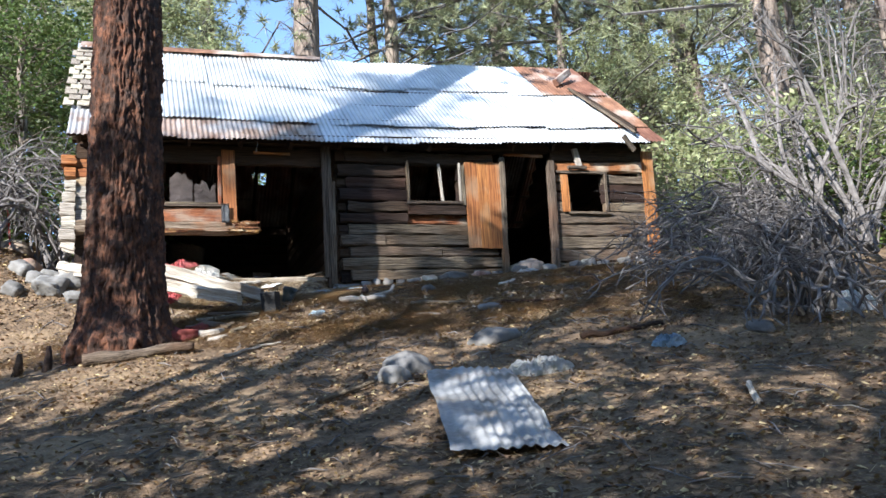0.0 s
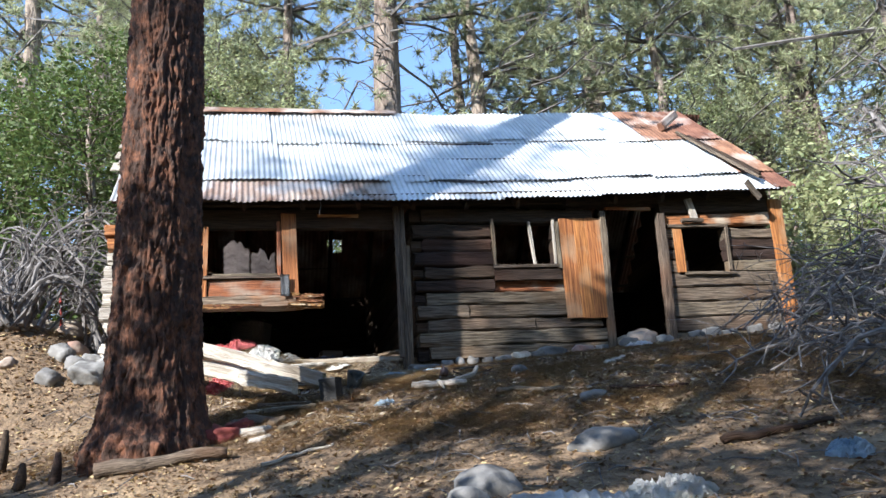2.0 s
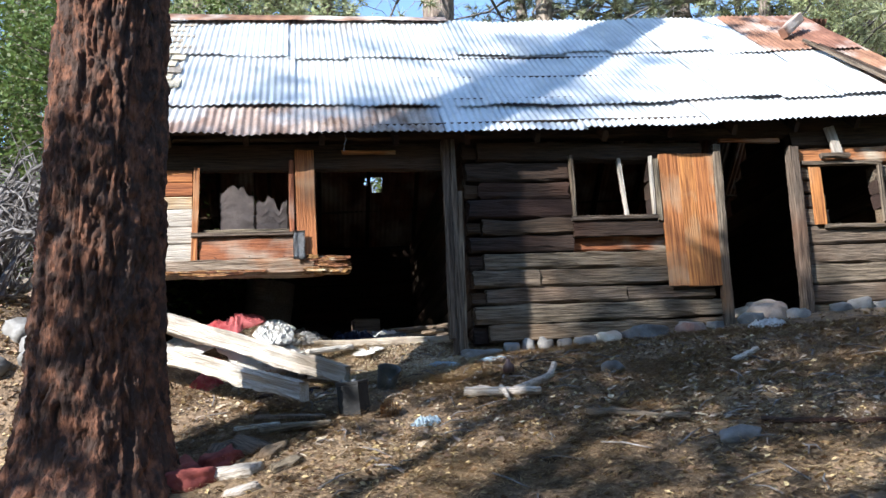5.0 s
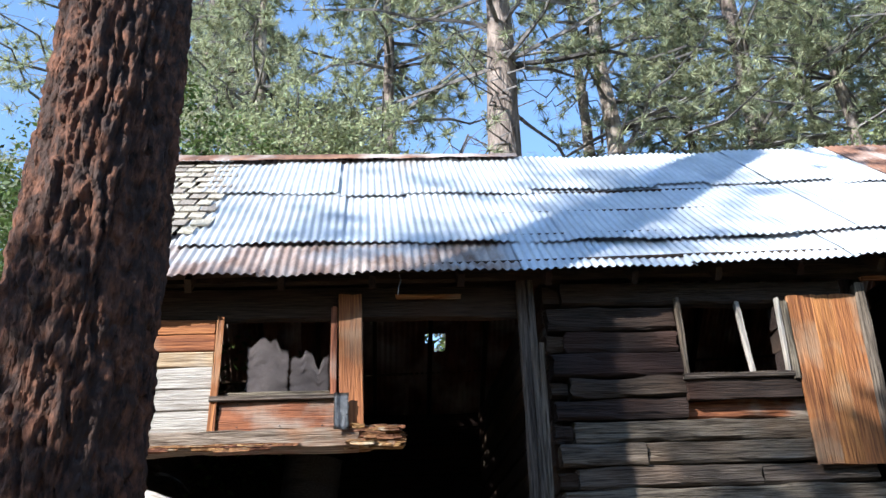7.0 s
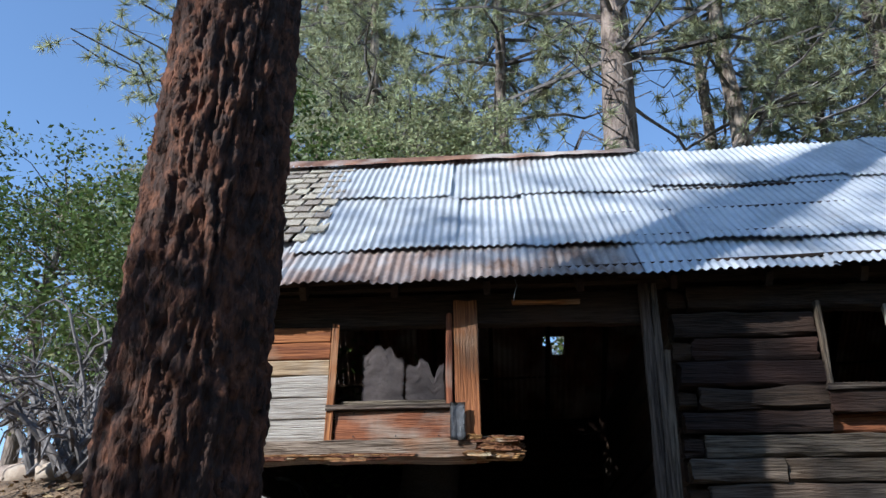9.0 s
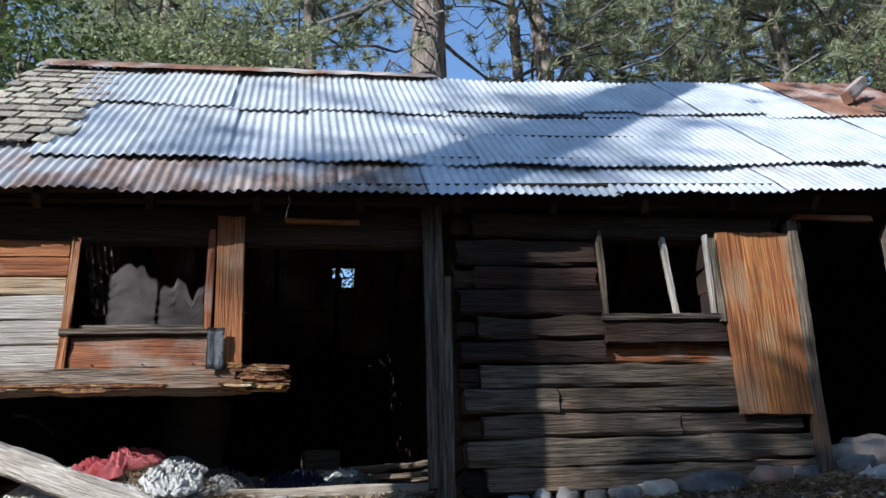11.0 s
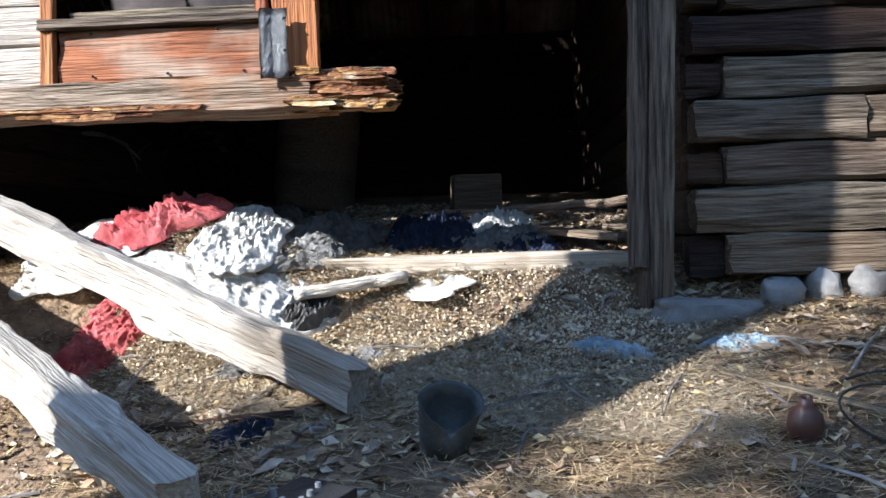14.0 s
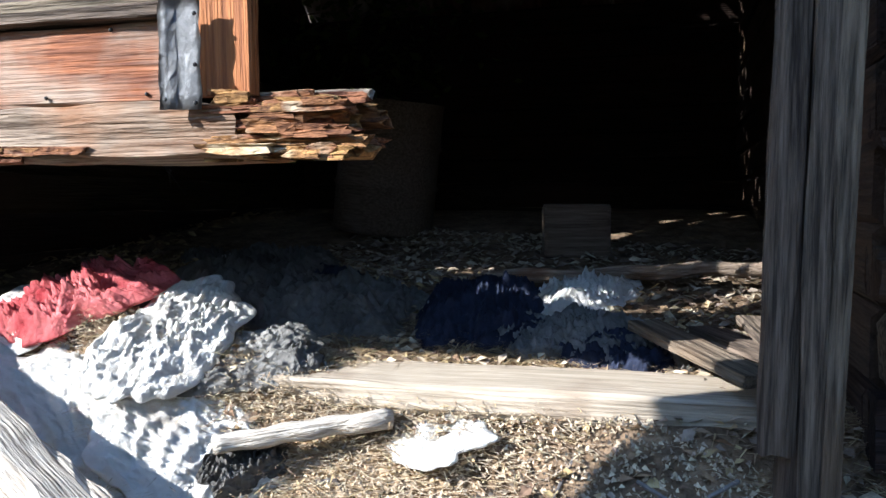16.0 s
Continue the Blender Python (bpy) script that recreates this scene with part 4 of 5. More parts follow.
for ob, x, y, rz, sc in [(bush, 5.6, 13.6, 0, 1.0), (bush, 6.6, 12.6, 60, 1.05), (bush_d, 5.2, 12.4, 120, 0.8), (bush, 7.8, 13.6, 200, 1.1), (bush, 8.6, 11.8, 20, 0.9), (bush_d, 7.0, 11.0, 77, 0.8),
                         (bush, 6.4, 15.4, 140, 1.3), (bush, 9.6, 15.0, 10, 1.2), (bush, 4.8, 17.6, 40, 1.3), (bush_d, -6.6, 15.0, 200, 1.0), (bush_d, -8.6, 14.6, 10, 1.1), (bush, -10.5, 16.0, 60, 1.0),
                         (bush_d, -5.4, 17.4, 100, 1.1), (bush, 12.0, 13.0, 300, 1.1)]:
    stand(ob, x, y, rz, sc)
# unseen trees added at the camera's back to shade the clearing and dim skylight
back = [(oak_c, -5.6, -1.5, 20, 1.42), (oak_c, -3.9, -4.0, 100, 1.5), (oak_c, -1.8, -5.8, 190, 1.45), (oak_n, -6.9, 0.6, 0, 1.10), (oak_b, -7.6, 1.1, 40, 0.9), (oak_b, -6.3, 0.2, 170, 0.78), (oak_y, -8.1, 1.4, 0, 1.0),
        (oak_a, -19.0, -9.0, 0, 1.9), (oak_b, -14.5, -12.5, 70, 2.0), (oak_a, -11.0, -15.0, 140, 2.0), (oak_b, -6.5, -14.5, 210, 1.9), (oak_b, -2.0, -15.5, 280, 2.0), (oak_a, 3.5, -14.5, 350, 2.0), (oak_b, 9.0, -14.0, 60, 2.0),
        (oak_b, 13.5, -9.5, 130, 2.0), (oak_b, 17.0, -3.0, 200, 2.0), (oak_b, 18.5, 3.5, 270, 2.0), (oak_b, -21.0, -3.0, 340, 1.7), (oak_b, -22.0, 5.0, 50, 1.7), (pine_d, -9.0, -20.0, 0, 1.2), (pine_d, 1.0, -20.0, 90, 1.2), (pine_d, 11.0, -19.0, 180, 1.2), (pine_d, -17.0, -17.0, 270, 1.2),
        (oak_t, -7.0, -0.7, 0, 1.16), (oak_t, -5.2, -0.9, 130, 1.14), (pine_e, -17.5, -12.3, 0, 1.0), (oak_b, -3.2, -5.0, 250, 1.2), (oak_b, -8.6, -3.6, 15, 1.0), (oak_b, -7.0, -5.0, 75, 1.1), (oak_s, 1.4, -5.6, 110, 1.3), 
        (oak_b, 5.5, -4.5, 10, 1.3), (oak_a, 8.5, -2.0, 0, 1.3),
        (oak_b, 10.5, 2.0, 60, 1.3), (pine_a, 12.0, 6.0, 20, 1.0), (oak_a, 9.5, 6.5, 190, 1.1), (oak_b, 3.0, -9.0, 70, 1.6), (oak_a, -2.0, -10.0, 33, 1.6), (oak_b, 8.0, -9.0, 150, 1.8), (oak_a, 14.0, -4.0, 20, 1.8),
        (pine_a, 0.0, -16.0, 0, 1.1), (pine_b, 6.0, -17.0, 60, 1.1), (pine_a, -5.0, -19.0, 120, 1.0), (oak_b, -12.0, 4.0, 200, 0.75), (oak_b, -15.0, 8.5, 20, 0.9), (oak_a, -18.0, 3.0, 80, 0.9), (oak_a, 16.0, 8.0, 110, 1.3)]
for ob, x, y, rz, sc in back:
    stand(ob, x, y, rz, sc)
patterns = (pine_a, pine_b, pine_c, snag, oak_a, oak_b, bush, bush_d, oak_s, pine_d, oak_t, pine_e, oak_c, oak_n, oak_y)
for i, ob in enumerate(patterns):      # the patterns themselves stand far off in the woods
    x, y = -22 + 5 * i, 46 + 2 * (i % 3)
    ob.matrix_world = Matrix.Translation((x, y, ground_at(x, y)))


# ---------------------------------------------------------------- dead brush
def tangle(name, x, y, label, seed, stems, high, reach, way, thick=0.02, twigs=4, arch=0.6, spread=0.5):
    """A heap of bare arching branches springing from one foot."""
    r = random.Random(seed)
    z0 = ground_at(x, y)
    root = thing(name, Matrix.Translation((x, y, z0)), label, "dead shrub", "dead brush")
    for s in range(stems):
        vs, fs = [], []
        q = way + r.gauss(0, spread)
        L = reach * r.uniform(0.5, 1.15)
        H = high * r.uniform(0.45, 1.1)
        o = Vector((r.gauss(0, 0.16), r.gauss(0, 0.16), 0.0))
        pts = []
        for i in range(11):
            f = i / 10
            wob = 0.16 * L * f
            p = o + Vector((math.cos(q) * L * f + wob * noise.noise((f * 4, s, seed)), math.sin(q) * L * f + wob * noise.noise((f * 4, s, seed + 7)), H * (math.sin(math.pi * min(1, f * arch + 0.02))) + 0.12 * noise.noise((f * 5, s, seed + 3))))
            gz = ground_at(x + p.x, y + p.y) - z0 + 0.02
            p.z = max(p.z + (gz if f > 0.4 else 0) * 0.5, gz)
            pts.append(p)
        r0 = thick * r.uniform(0.5, 1.3)
        tube(vs, fs, pts, [r0 * (1 - 0.8 * i / 10) + 0.003 for i in range(11)], 6, 0.2)
        for _ in range(twigs):
            k = r.randrange(3, 10)
            e = pts[k] + Vector((math.cos(q), math.sin(q), 0)) * r.uniform(0.1, 0.6) * L * 0.5 + Vector((r.gauss(0, 0.22), r.gauss(0, 0.22), r.gauss(0.05, 0.25))) * (L * 0.6)
            m1 = pts[k].lerp(e, 0.35) + Vector((r.gauss(0, 0.05), r.gauss(0, 0.05), 0.08))
            m2 = pts[k].lerp(e, 0.7) + Vector((r.gauss(0, 0.05), r.gauss(0, 0.05), 0.06))
            tube(vs, fs, [pts[k], m1, m2, e], [r0 * 0.5, r0 * 0.38, r0 * 0.25, 0.002], 5)
            for _ in range(2):
                e2 = m2 + Vector((r.gauss(0, 0.2), r.gauss(0, 0.2), r.gauss(0, 0.2)))
                tube(vs, fs, [m2, m2.lerp(e2, 0.5) + Vector((0, 0, 0.03)), e2], [r0 * 0.22, r0 * 0.16, 0.002], 4)
        part("branch", raw_mesh("branch", vs, fs, M_TWIG), None, root)
    return root


tangle("dead_shrub", 4.55, 10.5, "tall grey dead shrub with a twisted trunk", 61, 6, 3.0, 1.1, 1.2, 0.045, 8, 0.55, 1.0)
tangle("dead_shrub", 4.55, 10.3, "heap of grey dead branches against the cabin corner", 62, 44, 0.95, 2.3, 3.35, 0.020, 3, 0.86, 0.35)
tangle("dead_shrub", 4.4, 10.0, "heap of grey dead branches on the ground", 63, 26, 0.75, 2.2, 3.9, 0.020, 3, 0.88, 0.5)
tangle("dead_shrub", 5.4, 10.9, "grey dead shrub among green bushes", 64, 18, 2.0, 1.5, 0.9, 0.022, 6, 0.6, 1.2)
tangle("dead_shrub", 5.0, 9.7, "tall twisted grey dead shrub, bare of leaves", 70, 5, 3.0, 2.0, 1.9, 0.032, 9, 0.5, 1.6)
tangle("dead_shrub", 6.0, 12.4, "tall twisted grey dead shrub, bare of leaves", 71, 14, 3.8, 1.5, 1.7, 0.026, 10, 0.55, 1.5)
tangle("dead_shrub", 3.15, 7.7, "low grey dead branch clump", 65, 16, 0.55, 1.1, 4.4, 0.024, 3, 0.95, 0.9)
tangle("dead_shrub", 3.9, 8.4, "low grey dead branch clump", 66, 14, 0.8, 1.5, 3.6, 0.022, 4, 0.9, 0.7)
tangle("dead_shrub", -7.0, 11.8, "grey dead brush beside the cabin end", 67, 30, 1.7, 1.8, 1.2, 0.028, 5, 0.7, 1.2)
tangle("dead_shrub", -8.6, 12.8, "grey dead brush on the bank", 68, 26, 1.5, 2.0, 0.3, 0.026, 5, 0.8, 1.0)
tangle("dead_shrub", -6.3, 10.9, "low dead brush on the bank", 72, 26, 0.9, 1.3, 2.4, 0.026, 4, 0.8, 1.3)
tangle("dead_shrub", -5.6, 11.8, "low dead brush on the bank", 73, 20, 1.1, 1.1, 1.9, 0.024, 4, 0.75, 1.3)
tangle("dead_shrub", 3.3, 9.0, "low tangle of dead grey branches", 74, 26, 0.6, 1.5, 3.5, 0.018, 4, 0.9, 0.9)
tangle("dead_shrub", 7.4, 13.4, "bare pale shrub behind the bushes", 69, 18, 3.6, 1.4, 1.6, 0.022, 8, 0.55, 1.6)


# ---------------------------------------------------------------- things on the ground
def log_at(name, a, b, r0, r1, label, material, square=True, category="log"):
    a, b = Vector(a), Vector(b)
    L = (b - a).length
    if square:
        bm = plank(L, r0 * 2, r0 * 1.8, 0.022, seg=36, seed=a.x, ragged=0.06)
        m = between(a, b) @ Matrix.Translation((0, -r0 * 0.9, 0))
        return solo(name, bm, material, m, label, category)
    vs, fs = [], []
    n = 20
    pts = [(L * i / n, 0.05 * L * noise.noise((i * 0.2, a.x, 1)), r0 + 0.03 * L * noise.noise((i * 0.25, a.x, 4))) for i in range(n + 1)]
    tube(vs, fs, pts, [r0 + (r1 - r0) * i / n for i in range(n + 1)], 12, 0.3, a.x)
    return solo(name, raw_mesh(name, vs, fs, material, False), None, between(a, b), label, category)


def gp(x, y, dz=0.0):
    return (x, y, ground_at(x, y) + dz)


log_at("fallen_beam", (-4.95, 10.65, 3.89), (-2.42, 10.55, 2.99), 0.078, 0.1, "long grey squared beam lying on the ground", M_BLEACH)
log_at("fallen_beam", (-4.95, 10.60, 3.60), (-2.52, 9.83, 2.84), 0.07, 0.1, "long grey squared beam with a dark broken end", M_BLEACH)
log_at("fallen_log", gp(-3.55, 8.0, 0.0), gp(-2.55, 8.15, 0.0), 0.065, 0.04, "grey weathered log at the foot of the pine", M_GREY, False)
log_at("driftwood_stick", (-1.35, 10.05, 2.80), (-0.80, 9.90, 2.75), 0.042, 0.026, "bleached white forked branch", M_BLEACH, False, "branch")
vs, fs = [], []
tube(vs, fs, [(-0.98, 9.98, 2.82), (-0.82, 10.12, 2.88), (-0.74, 10.26, 2.93), (-0.71, 10.38, 3.02)], [0.030, 0.028, 0.024, 0.020], 9, 0.2)
tube(vs, fs, [(-1.08, 9.97, 2.84), (-1.04, 9.88, 2.80), (-1.01, 9.82, 2.74)], [0.026, 0.020, 0.010], 8, 0.2)
solo("driftwood_fork", raw_mesh("driftwood_fork", vs, fs, M_BLEACH, False), None, Matrix.Identity(4), "bleached curved prong of a dead branch", "branch")
log_at("stick", gp(-1.12, 6.33), gp(-0.74, 6.75), 0.025, 0.014, "bent brown stick on the needles", M_GREY, False, "branch")
log_at("stick", gp(-0.48, 9.42), gp(0.12, 9.20), 0.03, 0.022, "grey stick lying on the litter", M_GREY, False, "branch")
log_at("stick", gp(0.62, 10.6), gp(0.86, 10.9), 0.022, 0.02, "pale stick lying on the litter", M_BLEACH, False, "branch")
log_at("stick", gp(-3.1, 10.35), gp(-2.6, 10.5), 0.018, 0.012, "thin dark stick between the beams", M_DARK, False, "branch")
log_at("stick", gp(-2.85, 9.75), gp(-2.3, 9.72), 0.03, 0.022, "grey stick beside the battery", M_GREY, False, "branch")
log_at("stick", gp(-2.72, 9.50), gp(-2.22, 9.58), 0.034, 0.024, "pale broken stick beside the battery", M_GREY, False, "branch")
log_at("stick", gp(-2.95, 9.62), gp(-2.62, 9.66), 0.018, 0.014, "pale broken stick beside the battery", M_BLEACH, False, "branch")
log_at("stick", gp(0.5, 9.1), gp(1.15, 9.0), 0.018, 0.012, "thin dark stick on the needles", M_DARK, False, "branch")
log_at("stick", gp(1.05, 7.5), gp(1.85, 7.75), 0.03, 0.02, "dark fallen branch on the needles", M_DARK, False, "branch")
log_at("stick", gp(1.74, 5.4), gp(1.86, 5.85), 0.022, 0.018, "pale broken stick on the needles", M_BLEACH, False, "branch")
log_at("stick", gp(-2.2, 7.9), gp(-1.75, 8.3), 0.016, 0.012, "pale broken stick on the needles", M_BLEACH, False, "branch")
log_at("stick", (-2.86, 10.94, 3.31), (-2.55, 11.25, 3.36), 0.024, 0.028, "yellowish peeled stick on the clothes", M_BLEACH, False, "branch")
solo("loose_board", plank(0.72, 0.022, 0.09, 0.004, seed=8), M_GREY, between(gp(-1.32, 10.86, 0.01), gp(-0.66, 10.64, 0.01)), "grey narrow board lying on the litter", "board")
for k, (a, b) in enumerate((((-0.45, 0.72, 0.24), (-0.16, 0.14, 0.20)), ((-0.27, 0.80, 0.22), (-0.08, 0.42, 0.20)), ((-0.13, 0.85, 0.25), (-0.08, 0.25, 0.24)))):
    solo("loose_board", plank((Vector(a) - Vector(b)).length, 0.028, 0.10, 0.004, seed=20 + k), M_GREY, CAB @ between(a, b), "short grey board lying by the doorway post", "board", "short boards by the doorway post")
solo("door_sill", plank(1.32, 0.085, 0.31, 0.006, seed=2, ragged=0.03), M_SILL, CAB @ Matrix.Translation((-1.38, 0.17, 0.075)), "wide pale plank lying as the doorway sill", "plank")
solo("crumpled_paper", cloth_bm(0.30, 0.20, 0.035, 5.0, 30, 5.0), M_WHITECLOTH, Matrix.Translation((-2.46, 11.29, 3.335)) @ Matrix.Rotation(radians(-8), 4, "Z") @ Matrix.Rotation(radians(24), 4, "X"), "crumpled pale paper leaning on the sill", "paper")

# battery
bat = thing("old_battery", Matrix.Translation((-2.13, 9.86, ground_at(-2.13, 9.86) - 0.02)) @ Matrix.Rotation(radians(-14), 4, "Z") @ Matrix.Rotation(radians(8), 4, "X") @ Matrix.Scale(0.87, 4), "old black battery standing on the ground", "battery")


def box_bm(x, y, z, bev=0.006):
    bm = bmesh.new()
    bmesh.ops.create_cube(bm, size=1.0)
    for v in bm.verts:
        v.co = Vector((v.co.x * x, v.co.y * y, (v.co.z + 0.5) * z))
    bmesh.ops.bevel(bm, geom=bm.edges[:], offset=bev, segments=2, affect="EDGES", profile=0.6)
    return bm


part("case", box_bm(0.205, 0.17, 0.25), M_BLACK, bat)
part("lid", box_bm(0.212, 0.177, 0.03, 0.005), M_BLACK, bat, m=Matrix.Translation((0, 0, 0.25)))
for k, (x, y, h) in enumerate(((-0.07, -0.045, 0.035), (0.0, 0.05, 0.02), (0.03, -0.04, 0.02), (0.02, 0.0, 0.022), (-0.02, -0.06, 0.02))):
    bm = bmesh.new()
    bmesh.ops.create_cone(bm, cap_ends=True, segments=14, radius1=0.010, radius2=0.008, depth=h * 0.7)
    part("terminal" if k < 2 else "cap", bm, M_LEAD, bat, "dull lead post", Matrix.Translation((x, y, 0.279 + h * 0.35)))
part("foot_ledge", box_bm(0.215, 0.18, 0.022, 0.004), M_BLACK, bat)

# crushed pail
pail = thing("crushed_pail", on_ground(-2.03, 10.40, 0.0, 0) @ Matrix.Scale(0.80, 4) @ Matrix.Rotation(radians(16), 4, "Y") @ Matrix.Rotation(radians(6), 4, "X"), "crushed dark enamel pail standing on its base", "bucket")
bm = bmesh.new()
rings = []
for k, (rr, h) in enumerate(((0.0, 0.004), (0.088, 0.0), (0.096, 0.07), (0.104, 0.14), (0.114, 0.205), (0.118, 0.212), (0.108, 0.205), (0.098, 0.14), (0.084, 0.02), (0.0, 0.018))):
    ring = []
    for i in range(32):
        q = 2 * math.pi * i / 32
        crush = math.exp(-((q - 5.3) / 0.85) ** 2) * (h / 0.21) ** 1.5      # one side is stove in
        dent = 1 + 0.10 * noise.noise((math.cos(q) * 1.5, math.sin(q) * 1.5, h * 6)) - 0.55 * crush
        ring.append(bm.verts.new((rr * dent * math.cos(q), rr * dent * math.sin(q), h * (1 - 0.42 * crush + 0.07 * noise.noise((math.cos(q) * 3, math.sin(q) * 3, 2))))))
    rings.append(ring)
for a, b in zip(rings, rings[1:]):
    for i in range(32):
        bm.faces.new((a[i], a[(i + 1) % 32], b[(i + 1) % 32], b[i])).smooth = True
part("body", bm, M_PAIL, pail)
vs, fs = [], []
tube(vs, fs, [(0.090 * math.cos(q), 0.090 * math.sin(q), 0.006) for q in np.linspace(0, 6.283, 29)], [0.005] * 29, 6)
part("rim", raw_mesh("rim", vs, fs, M_PAIL, False), None, pail)

# jug
jug = thing("broken_jug", on_ground(-1.08, 10.58, 0.0, 0) @ Matrix.Scale(0.72, 4), "small brown glazed jug with a broken neck", "jug")
bm = bmesh.new()
rings = []
for rr, h in ((0.05, 0.0), (0.062, 0.02), (0.066, 0.06), (0.058, 0.10), (0.034, 0.125), (0.024, 0.14), (0.023, 0.17), (0.017, 0.168), (0.017, 0.14)):
    rings.append([bm.verts.new((rr * math.cos(2 * math.pi * i / 20), rr * math.sin(2 * math.pi * i / 20), h + (0.015 * noise.noise((i, 1, 2)) if h > 0.16 else 0))) for i in range(20)])
for a, b in zip(rings, rings[1:]):
    for i in range(20):
        bm.faces.new((a[i], a[(i + 1) % 20], b[(i + 1) % 20], b[i])).smooth = True
part("body", bm, M_GLASSJUG, jug)

# pine cone
cone = thing("pine_cone", on_ground(-1.84, 9.76, 0.045, 10), "open brown pine cone on the needles", "pine cone")
vs, fs = [], []
for k in range(9):
    f = k / 8
    rr = 0.055 * math.sin(math.pi * (0.15 + 0.8 * f)) + 0.012
    for i in range(10):
        q = 2 * math.pi * (i + 0.5 * (k % 2)) / 10
        d = Vector((-0.3 + 0.4 * f, math.cos(q), math.sin(q))).normalized()
        o = Vector((-0.06 + 0.12 * f, 0, 0))
        s = d.cross(Vector((1, 0, 0))).normalized() * 0.013
        b = len(vs)
        vs += [tuple(o), tuple(o + d * rr + s), tuple(o + d * (rr * 1.15)), tuple(o + d * rr - s), tuple(o + d * rr + Vector((0.008, 0, 0)))]
        fs += [(b, b + 1, b + 4), (b, b + 4, b + 3), (b + 1, b + 2, b + 4), (b + 4, b + 2, b + 3), (b, b + 3, b + 2, b + 1)]
part("scale_work", raw_mesh("scales", vs, fs, M_ROT), None, cone)

# corrugated sheet lying in the clearing
vs, fs = [], []
n, rows = 72, 14
for j in range(rows + 1):
    for i in range(n + 1):
        x, y = -0.33 + 0.66 * i / n, -0.98 + 1.96 * j / rows
        vs.append((x + 0.015 * noise.noise((y * 3, 1, x)), y + 0.02 * noise.noise((x * 5, 3, y)), 0.05 + 0.009 * math.sin(2 * math.pi * x / 0.067) * (0.35 + 0.65 * smooth(-0.2, 0.02, x + 0.1 * noise.noise((y * 2, 4, 4)))) + 0.05 * noise.noise((x * 1.5, y * 1.5, 2)) + 0.020 * noise.noise((x * 7, y * 5, 5))))
for j in range(rows):
    for i in range(n):
        fs.append((j * (n + 1) + i, j * (n + 1) + i + 1, (j + 1) * (n + 1) + i + 1, (j + 1) * (n + 1) + i))
solo("iron_sheet", raw_mesh("iron_sheet", vs, fs, M_DIRTYIRON, False), None, on_ground(0.06, 5.80, 0.02, 4), "dented corrugated iron sheet lying on the needles", "metal sheet")

# cloths
for x, y, lx, ly, h, rz, mt, name, label, seed in [
        (-3.62, 11.06, 0.54, 0.36, 0.17, 20, M_REDCLOTH, "red_cloth", "crumpled faded red cloth in a sunlit heap", 1),
        (-3.62, 10.72, 0.30, 0.42, 0.08, -20, M_REDCLOTH, "red_cloth", "crumpled faded red cloth in a sunlit heap", 2),
        (-3.28, 10.90, 0.66, 0.38, 0.06, 0, M_WHITECLOTH, "white_cloth", "crumpled dirty white cloth heap", 3),
        (-3.00, 11.02, 0.54, 0.36, 0.065, 30, M_WHITECLOTH, "white_cloth", "crumpled dirty white cloth heap", 4),
        (-3.88, 10.88, 0.6, 0.40, 0.07, 10, M_WHITECLOTH, "white_cloth", "crumpled dirty white cloth heap", 5),
        (-3.02, 11.22, 0.40, 0.26, 0.07, 60, M_GREYCLOTH, "grey_cloth", "crumpled grey cloth by the doorway", 6),
        (-3.22, 11.10, 0.50, 0.30, 0.075, 100, M_WHITECLOTH, "white_cloth", "crumpled dirty white cloth heap", 33),
        (-2.86, 11.05, 0.22, 0.12, 0.12, 60, M_GREYCLOTH, "grey_cloth", "grey trouser leg on the heap", 34),
        (-2.90, 10.76, 0.30, 0.14, 0.08, 35, M_GREYCLOTH, "grey_cloth", "grey rag beside the beam", 7),
        (-2.55, 10.88, 0.18, 0.12, 0.05, 50, M_GREYCLOTH, "grey_cloth", "grey rag beside the beam", 17),
        (-1.68, 11.05, 0.30, 0.10, 0.05, -15, M_BLUECLOTH, "blue_rag", "pale blue rag on the ground", 8),
        (-1.27, 11.12, 0.23, 0.10, 0.05, 5, M_BLUECLOTH, "blue_rag", "pale blue rag on the ground", 9),
        (-1.56, 9.62, 0.17, 0.14, 0.06, 5, M_BLUECLOTH, "blue_rag", "pale blue rag on the ground", 10),
        (-2.72, 10.38, 0.20, 0.15, 0.05, 40, M_NAVY, "navy_rag", "dark blue rag between the beams", 11),
        (0.56, 6.78, 0.46, 0.22, 0.14, 0, M_WHITECLOTH, "white_rag", "crumpled dirty white rag", 12),
        (3.6, 7.9, 0.55, 0.34, 0.20, 10, M_PLASTIC, "plastic_bag", "crumpled white plastic bag under dead branches", 13),
        (1.74, 7.22, 0.26, 0.2, 0.10, 10, M_BLUECLOTH, "blue_rag", "pale blue rag on the ground", 14),
        (1.15, 12.0, 0.34, 0.2, 0.08, 10, M_WHITECLOTH, "white_rag", "pale rag before the small door", 15)]:
    solo(name, cloth_bm(lx, ly, h, seed * 3.7), mt, on_ground(x, y, -0.01, rz), label, "cloth")
